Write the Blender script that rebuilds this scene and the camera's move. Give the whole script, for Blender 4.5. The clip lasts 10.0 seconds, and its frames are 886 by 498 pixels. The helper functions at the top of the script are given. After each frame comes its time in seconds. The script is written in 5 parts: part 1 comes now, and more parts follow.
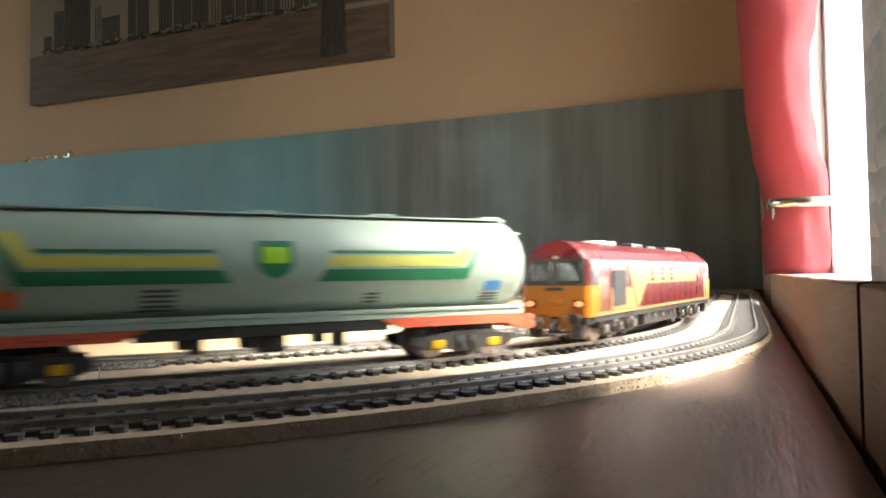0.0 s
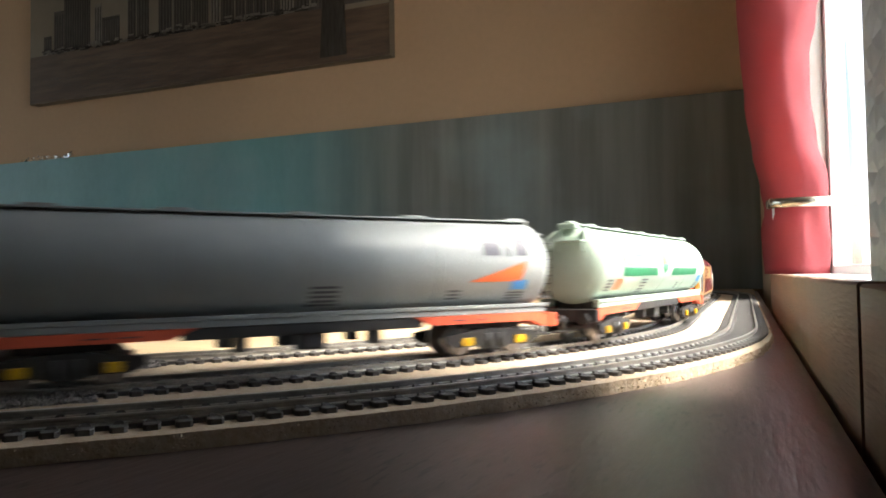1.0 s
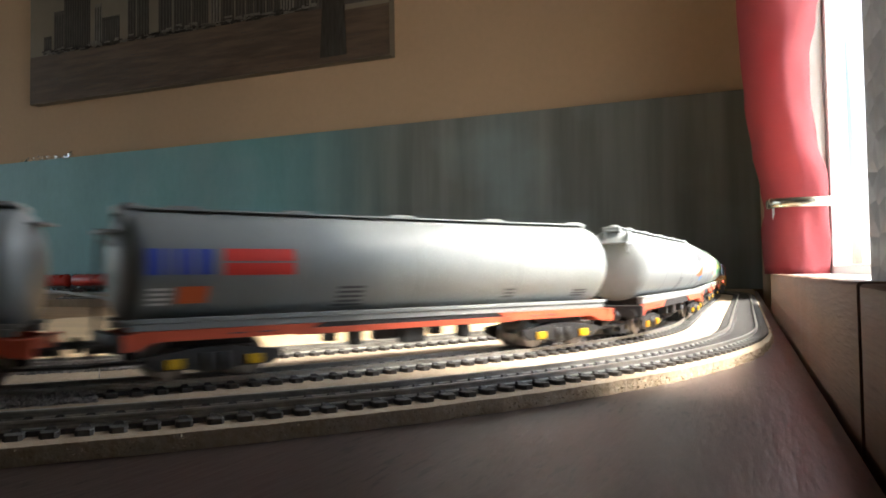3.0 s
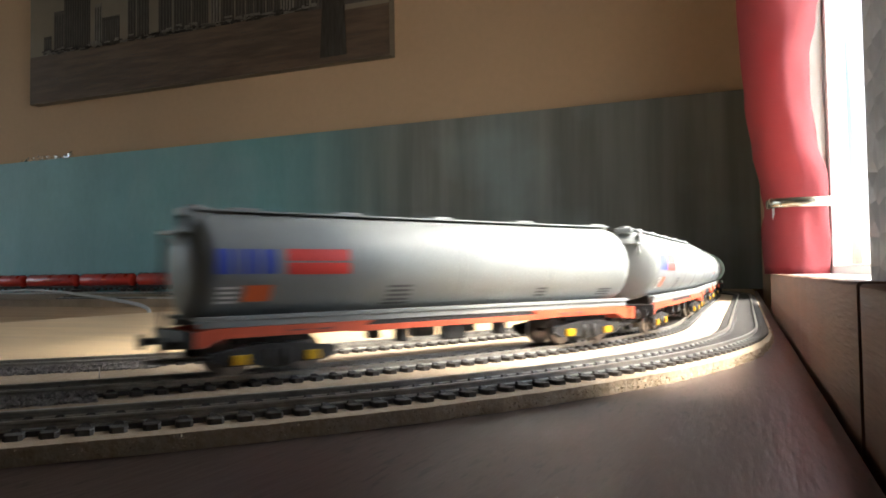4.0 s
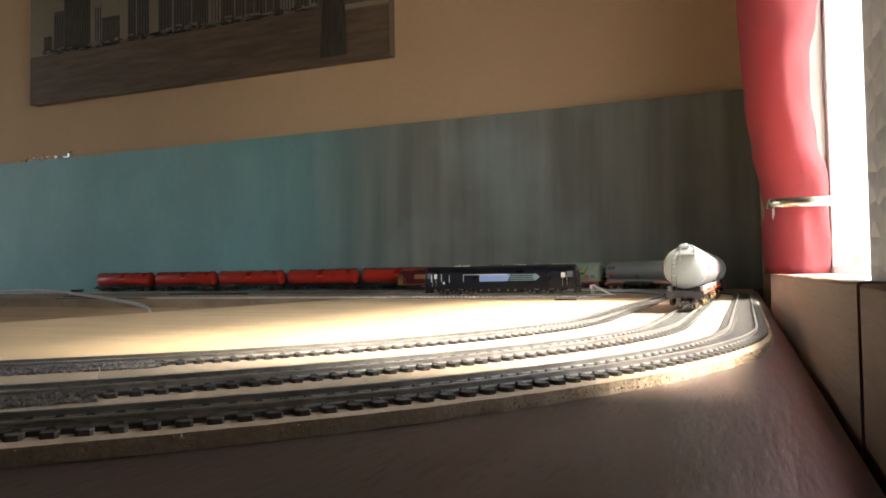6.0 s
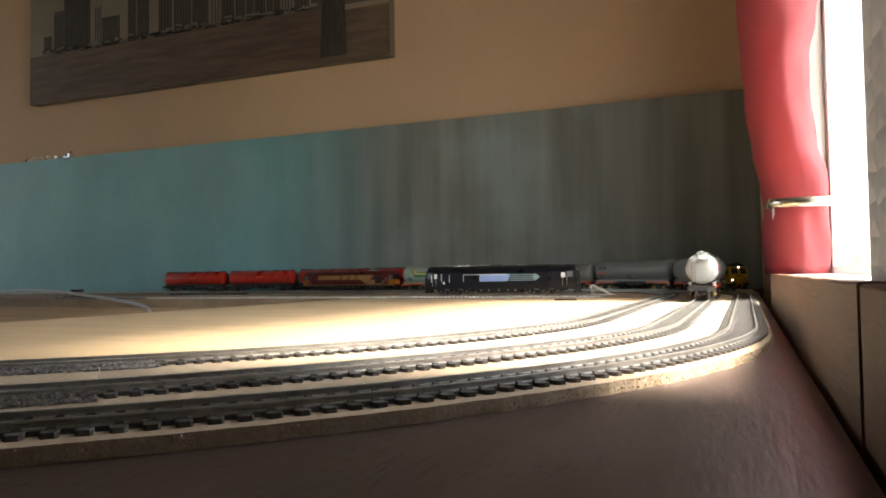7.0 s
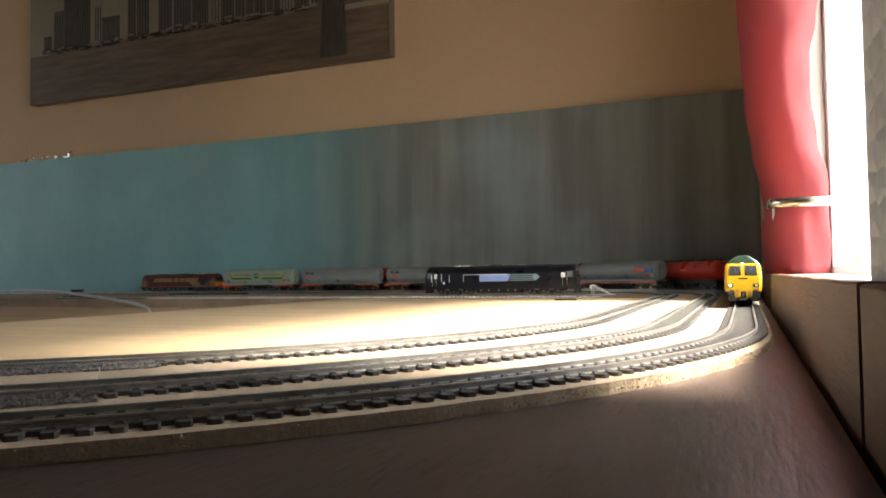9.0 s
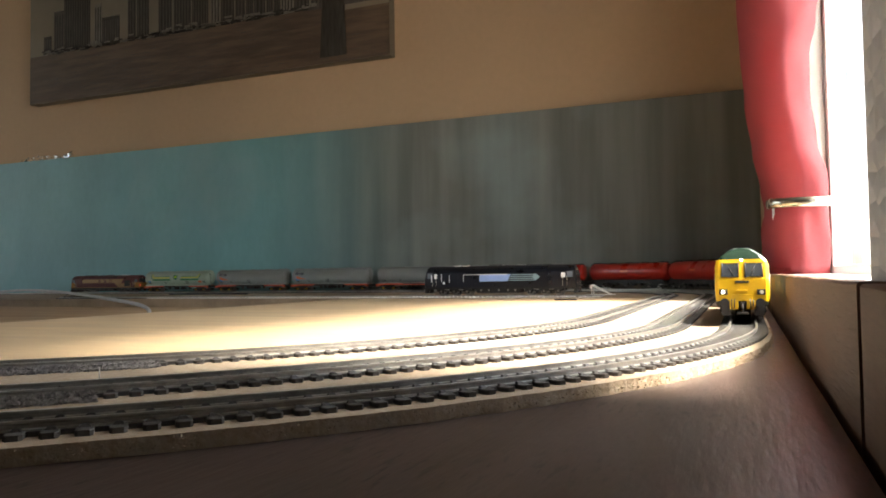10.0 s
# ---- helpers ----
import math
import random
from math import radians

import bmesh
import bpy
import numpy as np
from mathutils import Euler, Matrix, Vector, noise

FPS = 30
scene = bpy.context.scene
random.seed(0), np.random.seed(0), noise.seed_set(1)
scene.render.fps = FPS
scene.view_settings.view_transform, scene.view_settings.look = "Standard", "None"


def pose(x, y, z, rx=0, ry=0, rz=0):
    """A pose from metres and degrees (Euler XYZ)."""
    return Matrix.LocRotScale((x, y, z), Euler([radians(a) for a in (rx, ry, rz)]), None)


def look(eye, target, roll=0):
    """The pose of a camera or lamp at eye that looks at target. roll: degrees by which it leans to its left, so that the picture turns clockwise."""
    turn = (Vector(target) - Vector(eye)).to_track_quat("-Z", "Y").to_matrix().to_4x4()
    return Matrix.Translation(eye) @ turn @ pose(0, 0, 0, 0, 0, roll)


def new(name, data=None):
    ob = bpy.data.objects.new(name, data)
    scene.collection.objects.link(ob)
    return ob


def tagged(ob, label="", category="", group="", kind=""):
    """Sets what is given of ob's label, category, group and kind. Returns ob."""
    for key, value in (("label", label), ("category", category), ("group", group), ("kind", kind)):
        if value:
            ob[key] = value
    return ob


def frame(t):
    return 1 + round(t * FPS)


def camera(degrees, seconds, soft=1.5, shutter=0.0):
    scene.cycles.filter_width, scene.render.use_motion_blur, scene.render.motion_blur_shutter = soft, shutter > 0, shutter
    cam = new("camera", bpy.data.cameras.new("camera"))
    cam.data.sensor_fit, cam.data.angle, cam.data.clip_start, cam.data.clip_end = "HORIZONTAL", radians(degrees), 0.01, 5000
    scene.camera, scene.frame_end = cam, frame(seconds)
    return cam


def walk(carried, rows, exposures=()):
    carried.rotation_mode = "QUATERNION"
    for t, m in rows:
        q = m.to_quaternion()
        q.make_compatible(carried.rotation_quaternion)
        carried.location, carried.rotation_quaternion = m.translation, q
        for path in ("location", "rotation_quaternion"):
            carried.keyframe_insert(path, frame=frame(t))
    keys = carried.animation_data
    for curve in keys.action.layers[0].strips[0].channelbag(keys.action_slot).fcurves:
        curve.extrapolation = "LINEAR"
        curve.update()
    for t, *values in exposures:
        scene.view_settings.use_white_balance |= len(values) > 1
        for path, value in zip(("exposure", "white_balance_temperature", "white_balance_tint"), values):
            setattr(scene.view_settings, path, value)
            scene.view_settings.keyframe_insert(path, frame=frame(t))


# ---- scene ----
# Model railway on a tabletop beside a sunny window. One unit is a metre; z = 0 is the top of the rails.
cam = camera(61.83, 10.0, soft=1.7, shutter=0.5)
EYE = (0.0, 0.0, 0.0345)
VIEW = look(EYE, (-0.37729748, 0.92537386, 0.0345 + 0.03646676), -0.85)
walk(cam, [(0.0, VIEW), (10.0, VIEW)], exposures=[(0.0, 2.38, 6700, 10), (0.25, 2.26, 6650, 10), (0.5, 1.90, 6550, 10), (1.0, 1.90, 6500, 11), (4.0, 1.96, 6600, 11), (4.6, 1.98, 6950, 13), (5.2, 2.18, 7000, 13), (10.0, 2.20, 6950, 12)])

# ---- light ----
LEFT_X, FRONT_Y, FLOOR_Z, CEIL_Z = -4.10, -3.60, -0.80, 1.60
SUN_TO = Vector((1.0, -0.10, 0.0)).normalized()
SUN_EL = radians(54)
world = bpy.data.worlds.new("world")
scene.world = world
world.use_nodes = True
sky = world.node_tree.nodes.new("ShaderNodeTexSky")
sky.sky_type, sky.sun_disc, sky.sun_elevation = "NISHITA", False, SUN_EL
sky.sun_rotation = math.atan2(SUN_TO.x, SUN_TO.y)
world.node_tree.links.new(sky.outputs[0], world.node_tree.nodes["Background"].inputs[0])
world.node_tree.nodes["Background"].inputs[1].default_value = 0.10

sun_data = bpy.data.lights.new("sun", "SUN")
sun_data.energy, sun_data.angle, sun_data.color = 3.2, radians(13.0), (1.0, 0.94, 0.85)
sun = new("sun", sun_data)
to_sun = Vector((SUN_TO.x * math.cos(SUN_EL), SUN_TO.y * math.cos(SUN_EL), math.sin(SUN_EL)))
sun.matrix_basis = look(to_sun * 3, (0, 0, 0))

glow = bpy.data.lights.new("window_sky", "AREA")
glow.shape, glow.size, glow.size_y, glow.energy, glow.color = "RECTANGLE", 0.60, 0.59, 0.90, (1.0, 0.98, 0.94)
window_sky = new("window_sky", glow)
window_sky.matrix_basis = look((0.131, 0.78, 0.33), (-1.0, 0.78, 0.29))

# Added fill without a known source, to brighten the wall and backdrop.
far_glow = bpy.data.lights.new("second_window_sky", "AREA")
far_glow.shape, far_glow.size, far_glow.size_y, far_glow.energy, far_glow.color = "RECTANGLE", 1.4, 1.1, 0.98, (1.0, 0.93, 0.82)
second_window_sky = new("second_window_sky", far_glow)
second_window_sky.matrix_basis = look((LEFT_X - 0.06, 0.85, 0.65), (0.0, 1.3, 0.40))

# ---- materials ----
def mat(name, color, rough=0.5, metal=0.0, second=None, scale=300.0, amount=0.35, bump=0.0, bump_scale=900.0,
        stretch=(1, 1, 1), coat=0.0, per_object=0.0, fine=None):
    """A surface with two scales of noise: a broad mix of two colours and a fine grain, with relief."""
    m = bpy.data.materials.new(name)
    m.use_nodes = True
    nt = m.node_tree
    b = nt.nodes["Principled BSDF"]
    b.inputs["Metallic"].default_value = metal
    b.inputs["Coat Weight"].default_value = coat
    tc = nt.nodes.new("ShaderNodeTexCoord")
    mp = nt.nodes.new("ShaderNodeMapping")
    mp.inputs["Scale"].default_value = stretch
    nt.links.new(tc.outputs["Object"], mp.inputs[0])
    n1 = nt.nodes.new("ShaderNodeTexNoise")
    n1.inputs["Scale"].default_value, n1.inputs["Detail"].default_value = scale, 5
    n2 = nt.nodes.new("ShaderNodeTexNoise")
    n2.inputs["Scale"].default_value, n2.inputs["Detail"].default_value = fine or scale * 7, 3
    for n in (n1, n2):
        nt.links.new(mp.outputs[0], n.inputs["Vector"])
    ramp = nt.nodes.new("ShaderNodeValToRGB")
    ramp.color_ramp.elements[0].position, ramp.color_ramp.elements[1].position = 0.36, 0.66
    sec = second or tuple(c * (1 - amount) for c in color)
    ramp.color_ramp.elements[0].color, ramp.color_ramp.elements[1].color = (*sec, 1), (*color, 1)
    nt.links.new(n1.outputs[0], ramp.inputs[0])
    mix = nt.nodes.new("ShaderNodeMix")
    mix.data_type, mix.blend_type = "RGBA", "MULTIPLY"
    mix.inputs[0].default_value = 0.6
    grain = nt.nodes.new("ShaderNodeValToRGB")
    grain.color_ramp.elements[0].position, grain.color_ramp.elements[1].position = 0.3, 0.7
    g = 1 - amount * 0.9
    grain.color_ramp.elements[0].color, grain.color_ramp.elements[1].color = (g, g, g, 1), (1, 1, 1, 1)
    nt.links.new(n2.outputs[0], grain.inputs[0])
    nt.links.new(ramp.outputs[0], mix.inputs[6])
    nt.links.new(grain.outputs[0], mix.inputs[7])
    out = mix.outputs[2]
    if per_object:
        info = nt.nodes.new("ShaderNodeObjectInfo")
        hsv = nt.nodes.new("ShaderNodeHueSaturation")
        rng = nt.nodes.new("ShaderNodeMapRange")
        rng.inputs[3].default_value, rng.inputs[4].default_value = 1 - per_object, 1 + per_object
        nt.links.new(info.outputs["Random"], rng.inputs[0])
        nt.links.new(rng.outputs[0], hsv.inputs["Value"])
        nt.links.new(out, hsv.inputs["Color"])
        out = hsv.outputs[0]
    nt.links.new(out, b.inputs["Base Color"])
    rr = nt.nodes.new("ShaderNodeMapRange")
    rr.inputs[3].default_value, rr.inputs[4].default_value = max(0.03, rough - 0.10), min(1, rough + 0.10)
    nt.links.new(n1.outputs[0], rr.inputs[0])
    nt.links.new(rr.outputs[0], b.inputs["Roughness"])
    if bump:
        n3 = nt.nodes.new("ShaderNodeTexNoise")
        n3.inputs["Scale"].default_value, n3.inputs["Detail"].default_value = bump_scale, 4
        nt.links.new(mp.outputs[0], n3.inputs["Vector"])
        bp = nt.nodes.new("ShaderNodeBump")
        bp.inputs["Strength"].default_value, bp.inputs["Distance"].default_value = 0.6, bump
        nt.links.new(n3.outputs[0], bp.inputs["Height"])
        nt.links.new(bp.outputs[0], b.inputs["Normal"])
    return m


def lamp_mat(name, color, power):
    m = bpy.data.materials.new(name)
    m.use_nodes = True
    b = m.node_tree.nodes["Principled BSDF"]
    b.inputs["Base Color"].default_value = (*color, 1)
    b.inputs["Emission Color"].default_value = (*color, 1)
    b.inputs["Emission Strength"].default_value = power
    return m


def glass_mat(name, tint=(0.9, 0.95, 0.95)):
    m = bpy.data.materials.new(name)
    m.use_nodes = True
    b = m.node_tree.nodes["Principled BSDF"]
    b.inputs["Base Color"].default_value = (*tint, 1)
    b.inputs["Transmission Weight"].default_value = 1.0
    b.inputs["Roughness"].default_value = 0.02
    b.inputs["IOR"].default_value = 1.05
    return m


TABLE = mat("dark_stained_tabletop", (0.092, 0.062, 0.053), 0.40, second=(0.058, 0.038, 0.032), scale=9, amount=0.3, bump=0.0004, bump_scale=60, stretch=(7, 1, 1), fine=120)
CORK = mat("cork", (0.50, 0.40, 0.29), 0.9, second=(0.43, 0.325, 0.215), scale=420, amount=0.2, bump=0.0008, bump_scale=700)
PLY = mat("pale_plywood", (0.74, 0.55, 0.33), 0.45, second=(0.60, 0.42, 0.24), scale=5, amount=0.18, bump=0.0002, bump_scale=60, stretch=(1, 8, 1), fine=70)
LOWPLY = mat("lower_plywood", (0.55, 0.38, 0.22), 0.7, second=(0.42, 0.27, 0.15), scale=5, amount=0.2, bump=0.0003, bump_scale=40, stretch=(1, 9, 1), fine=60)
BACKPLY = mat("back_baseboard", (0.42, 0.32, 0.22), 0.75, second=(0.30, 0.22, 0.15), scale=12, amount=0.25, bump=0.0003, bump_scale=80, stretch=(1, 6, 1), fine=90)
FASCIA = mat("planed_pine", (0.27, 0.135, 0.080), 0.6, second=(0.17, 0.085, 0.048), scale=18, amount=0.22, bump=0.0005, bump_scale=120, stretch=(1, 0.5, 6), fine=150)
RAIL = mat("nickel_rail", (0.54, 0.52, 0.48), 0.36, metal=0.8, scale=120, amount=0.3)
SLEEPER = mat("black_plastic_sleeper", (0.075, 0.071, 0.066), 0.5, second=(0.050, 0.047, 0.044), scale=400, amount=0.25, bump=0.0002, bump_scale=1500, per_object=0.2)
SUNLITGREY = mat("sunlit_pale_grey", (0.84, 0.79, 0.70), 0.7, scale=400, amount=0.3, bump=0.0002, bump_scale=1500)
BALLAST = mat("granite_ballast", (0.54, 0.51, 0.48), 0.9, second=(0.20, 0.19, 0.19), scale=500, amount=0.4, bump=0.0003, bump_scale=2500)
WALLPAINT = mat("peach_wall_paint", (0.66, 0.452, 0.285), 0.85, second=(0.61, 0.418, 0.262), scale=2.5, amount=0.08, bump=0.0005, bump_scale=180, fine=60)
# The ceiling is out of view; its tone is lowered to cut bounce.
DARKCEILING = mat("darkened_ceiling", (0.26, 0.23, 0.19), 0.85, scale=3, amount=0.06, bump=0.0004, bump_scale=160, fine=50)
# Unseen front wall, made dark so little light bounces onto the foreground.
DIMWALL = mat("dark_unseen_wall", (0.15, 0.095, 0.07), 0.85, scale=3, amount=0.2, bump=0.0004, bump_scale=160, fine=50)
CARPET = mat("brown_carpet", (0.085, 0.06, 0.045), 0.95, scale=40, amount=0.3, bump=0.002, bump_scale=400)
CURTAIN = mat("red_curtain_cloth", (0.39, 0.078, 0.090), 0.8, second=(0.33, 0.062, 0.074), scale=14, amount=0.15, bump=0.0003, bump_scale=1800, fine=900)
def scratched(m):
    """Short dark nicks in loose patches over a wooden top."""
    nt = m.node_tree
    b = nt.nodes["Principled BSDF"]
    base = b.inputs["Base Color"].links[0].from_socket
    tc = nt.nodes.new("ShaderNodeTexCoord")
    mp = nt.nodes.new("ShaderNodeMapping")
    mp.inputs["Scale"].default_value = (520, 95, 1)
    nt.links.new(tc.outputs["Object"], mp.inputs[0])
    nick, patch = nt.nodes.new("ShaderNodeTexNoise"), nt.nodes.new("ShaderNodeTexNoise")
    nick.inputs["Scale"].default_value, nick.inputs["Detail"].default_value = 1.0, 2
    patch.inputs["Scale"].default_value = 16
    nt.links.new(mp.outputs[0], nick.inputs["Vector"])
    nt.links.new(tc.outputs["Object"], patch.inputs["Vector"])
    r1, r2 = nt.nodes.new("ShaderNodeMapRange"), nt.nodes.new("ShaderNodeMapRange")
    r1.inputs[1].default_value, r1.inputs[2].default_value = 0.56, 0.66
    r2.inputs[1].default_value, r2.inputs[2].default_value = 0.42, 0.62
    nt.links.new(nick.outputs[0], r1.inputs[0])
    nt.links.new(patch.outputs[0], r2.inputs[0])
    both_of = nt.nodes.new("ShaderNodeMath")
    both_of.operation = "MULTIPLY"
    nt.links.new(r1.outputs[0], both_of.inputs[0])
    nt.links.new(r2.outputs[0], both_of.inputs[1])
    mix = nt.nodes.new("ShaderNodeMix")
    mix.data_type = "RGBA"
    nt.links.new(both_of.outputs[0], mix.inputs[0])
    nt.links.new(base, mix.inputs[6])
    mix.inputs[7].default_value = (0.016, 0.010, 0.008, 1)
    nt.links.new(mix.outputs[2], b.inputs["Base Color"])


scratched(TABLE)


def thin_cloth(m, color, share_through):
    """Lets part of the light pass through a cloth."""
    nt = m.node_tree
    tr = nt.nodes.new("ShaderNodeBsdfTranslucent")
    tr.inputs["Color"].default_value = (*color, 1)
    mx = nt.nodes.new("ShaderNodeMixShader")
    mx.inputs[0].default_value = share_through
    out = [n for n in nt.nodes if n.type == "OUTPUT_MATERIAL"][0]
    nt.links.new(nt.nodes["Principled BSDF"].outputs[0], mx.inputs[1])
    nt.links.new(tr.outputs[0], mx.inputs[2])
    nt.links.new(mx.outputs[0], out.inputs["Surface"])


thin_cloth(CURTAIN, (0.62, 0.13, 0.15), 0.36)
LINING = mat("cream_lining_cloth", (0.80, 0.76, 0.70), 0.85, scale=14, amount=0.1, bump=0.0002, bump_scale=1500)
thin_cloth(LINING, (0.85, 0.80, 0.74), 0.5)
CHROME = mat("brushed_brass_chrome", (0.75, 0.68, 0.55), 0.25, metal=1.0, scale=90, amount=0.15)
UPVC = mat("white_window_plastic", (0.82, 0.82, 0.80), 0.35, scale=6, amount=0.05)
CABLE = mat("grey_cable_sheath", (0.42, 0.42, 0.43), 0.5, scale=80, amount=0.12)
CLEARPLASTIC = mat("crinkled_foil", (0.85, 0.87, 0.88), 0.15, metal=0.85, scale=60, amount=0.1, bump=0.002, bump_scale=130)
BLACK = mat("black_plastic", (0.022, 0.021, 0.021), 0.45, second=(0.034, 0.030, 0.027), scale=350, amount=0.3, bump=0.0001, bump_scale=2000)
UNDER = mat("weathered_underframe", (0.026, 0.025, 0.024), 0.6, second=(0.016, 0.015, 0.015), scale=350, amount=0.35, bump=0.0002, bump_scale=1800)
STEEL = mat("wheel_steel", (0.42, 0.40, 0.38), 0.35, metal=1.0, scale=400, amount=0.25)
MAROON = mat("maroon_loco_paint", (0.105, 0.012, 0.014), 0.30, scale=60, amount=0.12, coat=0.3)
GOLD = mat("gold_band_paint", (0.36, 0.20, 0.075), 0.32, scale=80, amount=0.1, coat=0.2)
YELLOW = mat("warning_yellow_paint", (0.66, 0.39, 0.012), 0.32, scale=80, amount=0.08, coat=0.2)
ORANGEYEL = mat("warm_yellow_paint", (0.36, 0.145, 0.012), 0.32, scale=80, amount=0.08, coat=0.2)
GREEN = mat("dark_green_loco_paint", (0.016, 0.042, 0.027), 0.30, scale=60, amount=0.15, coat=0.3)
NAVY = mat("navy_loco_paint", (0.007, 0.009, 0.015), 0.30, scale=60, amount=0.15, coat=0.3)
PALEBLUE = mat("pale_blue_paint", (0.30, 0.42, 0.72), 0.35, scale=60, amount=0.08)
MINT = mat("mint_green_paint", (0.30, 0.42, 0.44), 0.35, scale=60, amount=0.08)
ROOFGREY = mat("roof_grille_grey", (0.10, 0.11, 0.11), 0.5, scale=200, amount=0.3)
SILVER = mat("silver_roof_fan", (0.72, 0.70, 0.68), 0.35, scale=200, amount=0.15)
SCREEN = mat("cab_glass", (0.045, 0.05, 0.055), 0.06, scale=30, amount=0.1, coat=0.5)
SIDEGLASS = mat("cab_side_glass", (0.16, 0.18, 0.20), 0.10, scale=30, amount=0.1, coat=0.3)
CREAM = mat("cream_paint", (0.75, 0.70, 0.58), 0.4, scale=90, amount=0.1)
TANKGREY = mat("silver_grey_tank_paint", (0.285, 0.30, 0.292), 0.46, second=(0.255, 0.27, 0.262), scale=28, amount=0.08, coat=0.05, fine=260)
TANKGREEN = mat("pale_green_tank_paint", (0.40, 0.49, 0.40), 0.42, second=(0.36, 0.44, 0.36), scale=28, amount=0.08, coat=0.05, fine=260)
TANKRED = mat("red_tank_paint", (0.62, 0.040, 0.022), 0.30, second=(0.52, 0.030, 0.018), scale=28, amount=0.1, coat=0.2, fine=260)
SOLERED = mat("vermilion_frame_paint", (0.72, 0.12, 0.055), 0.4, scale=120, amount=0.15)
STRIPEGREEN = mat("leaf_green_stripe", (0.025, 0.20, 0.085), 0.35, scale=120, amount=0.08)
STRIPEYELLOW = mat("lemon_stripe", (0.60, 0.57, 0.12), 0.35, scale=120, amount=0.06)
LIME = mat("lime_shield", (0.42, 0.72, 0.03), 0.35, scale=120, amount=0.06)
MARKRED = mat("signal_red_mark", (0.75, 0.05, 0.035), 0.35, scale=120, amount=0.08)
MARKORANGE = mat("orange_mark", (0.80, 0.15, 0.04), 0.35, scale=120, amount=0.08)
MARKBLUE = mat("royal_blue_mark", (0.06, 0.10, 0.48), 0.35, scale=120, amount=0.08)
SKYBLUE = mat("sky_blue_label", (0.05, 0.28, 0.65), 0.4, scale=120, amount=0.08)
MARKDARK = mat("charcoal_mark", (0.07, 0.07, 0.08), 0.45, scale=120, amount=0.1)
WHITEMARK = mat("white_mark", (0.82, 0.82, 0.80), 0.4, scale=120, amount=0.06)
TAIL = lamp_mat("red_tail_light", (1.0, 0.10, 0.04), 1.6)
HEAD = lamp_mat("warm_headlight", (1.0, 0.94, 0.82), 3.0)
PRINT_SKY = mat("print_sepia_sky", (0.26, 0.215, 0.155), 0.7, second=(0.22, 0.18, 0.13), scale=3, amount=0.1, bump=0.0003, bump_scale=900, fine=40)
PRINT_WATER = mat("print_sepia_water", (0.17, 0.108, 0.066), 0.7, second=(0.095, 0.060, 0.038), scale=7, amount=0.25, bump=0.0003, bump_scale=900, stretch=(1, 1, 9), fine=40)
PRINT_DARK = mat("print_dark_towers", (0.032, 0.022, 0.014), 0.7, second=(0.05, 0.04, 0.03), scale=22, amount=0.3, bump=0.0003, bump_scale=900, stretch=(6, 1, 1), fine=160)
PRINT_MID = mat("print_mid_towers", (0.12, 0.10, 0.078), 0.7, second=(0.07, 0.056, 0.045), scale=26, amount=0.3, bump=0.0003, bump_scale=900, stretch=(5, 1, 1), fine=160)
PRINT_LIGHT = mat("print_light_towers", (0.28, 0.245, 0.20), 0.7, second=(0.18, 0.155, 0.125), scale=26, amount=0.25, bump=0.0003, bump_scale=900, stretch=(5, 1, 1), fine=160)


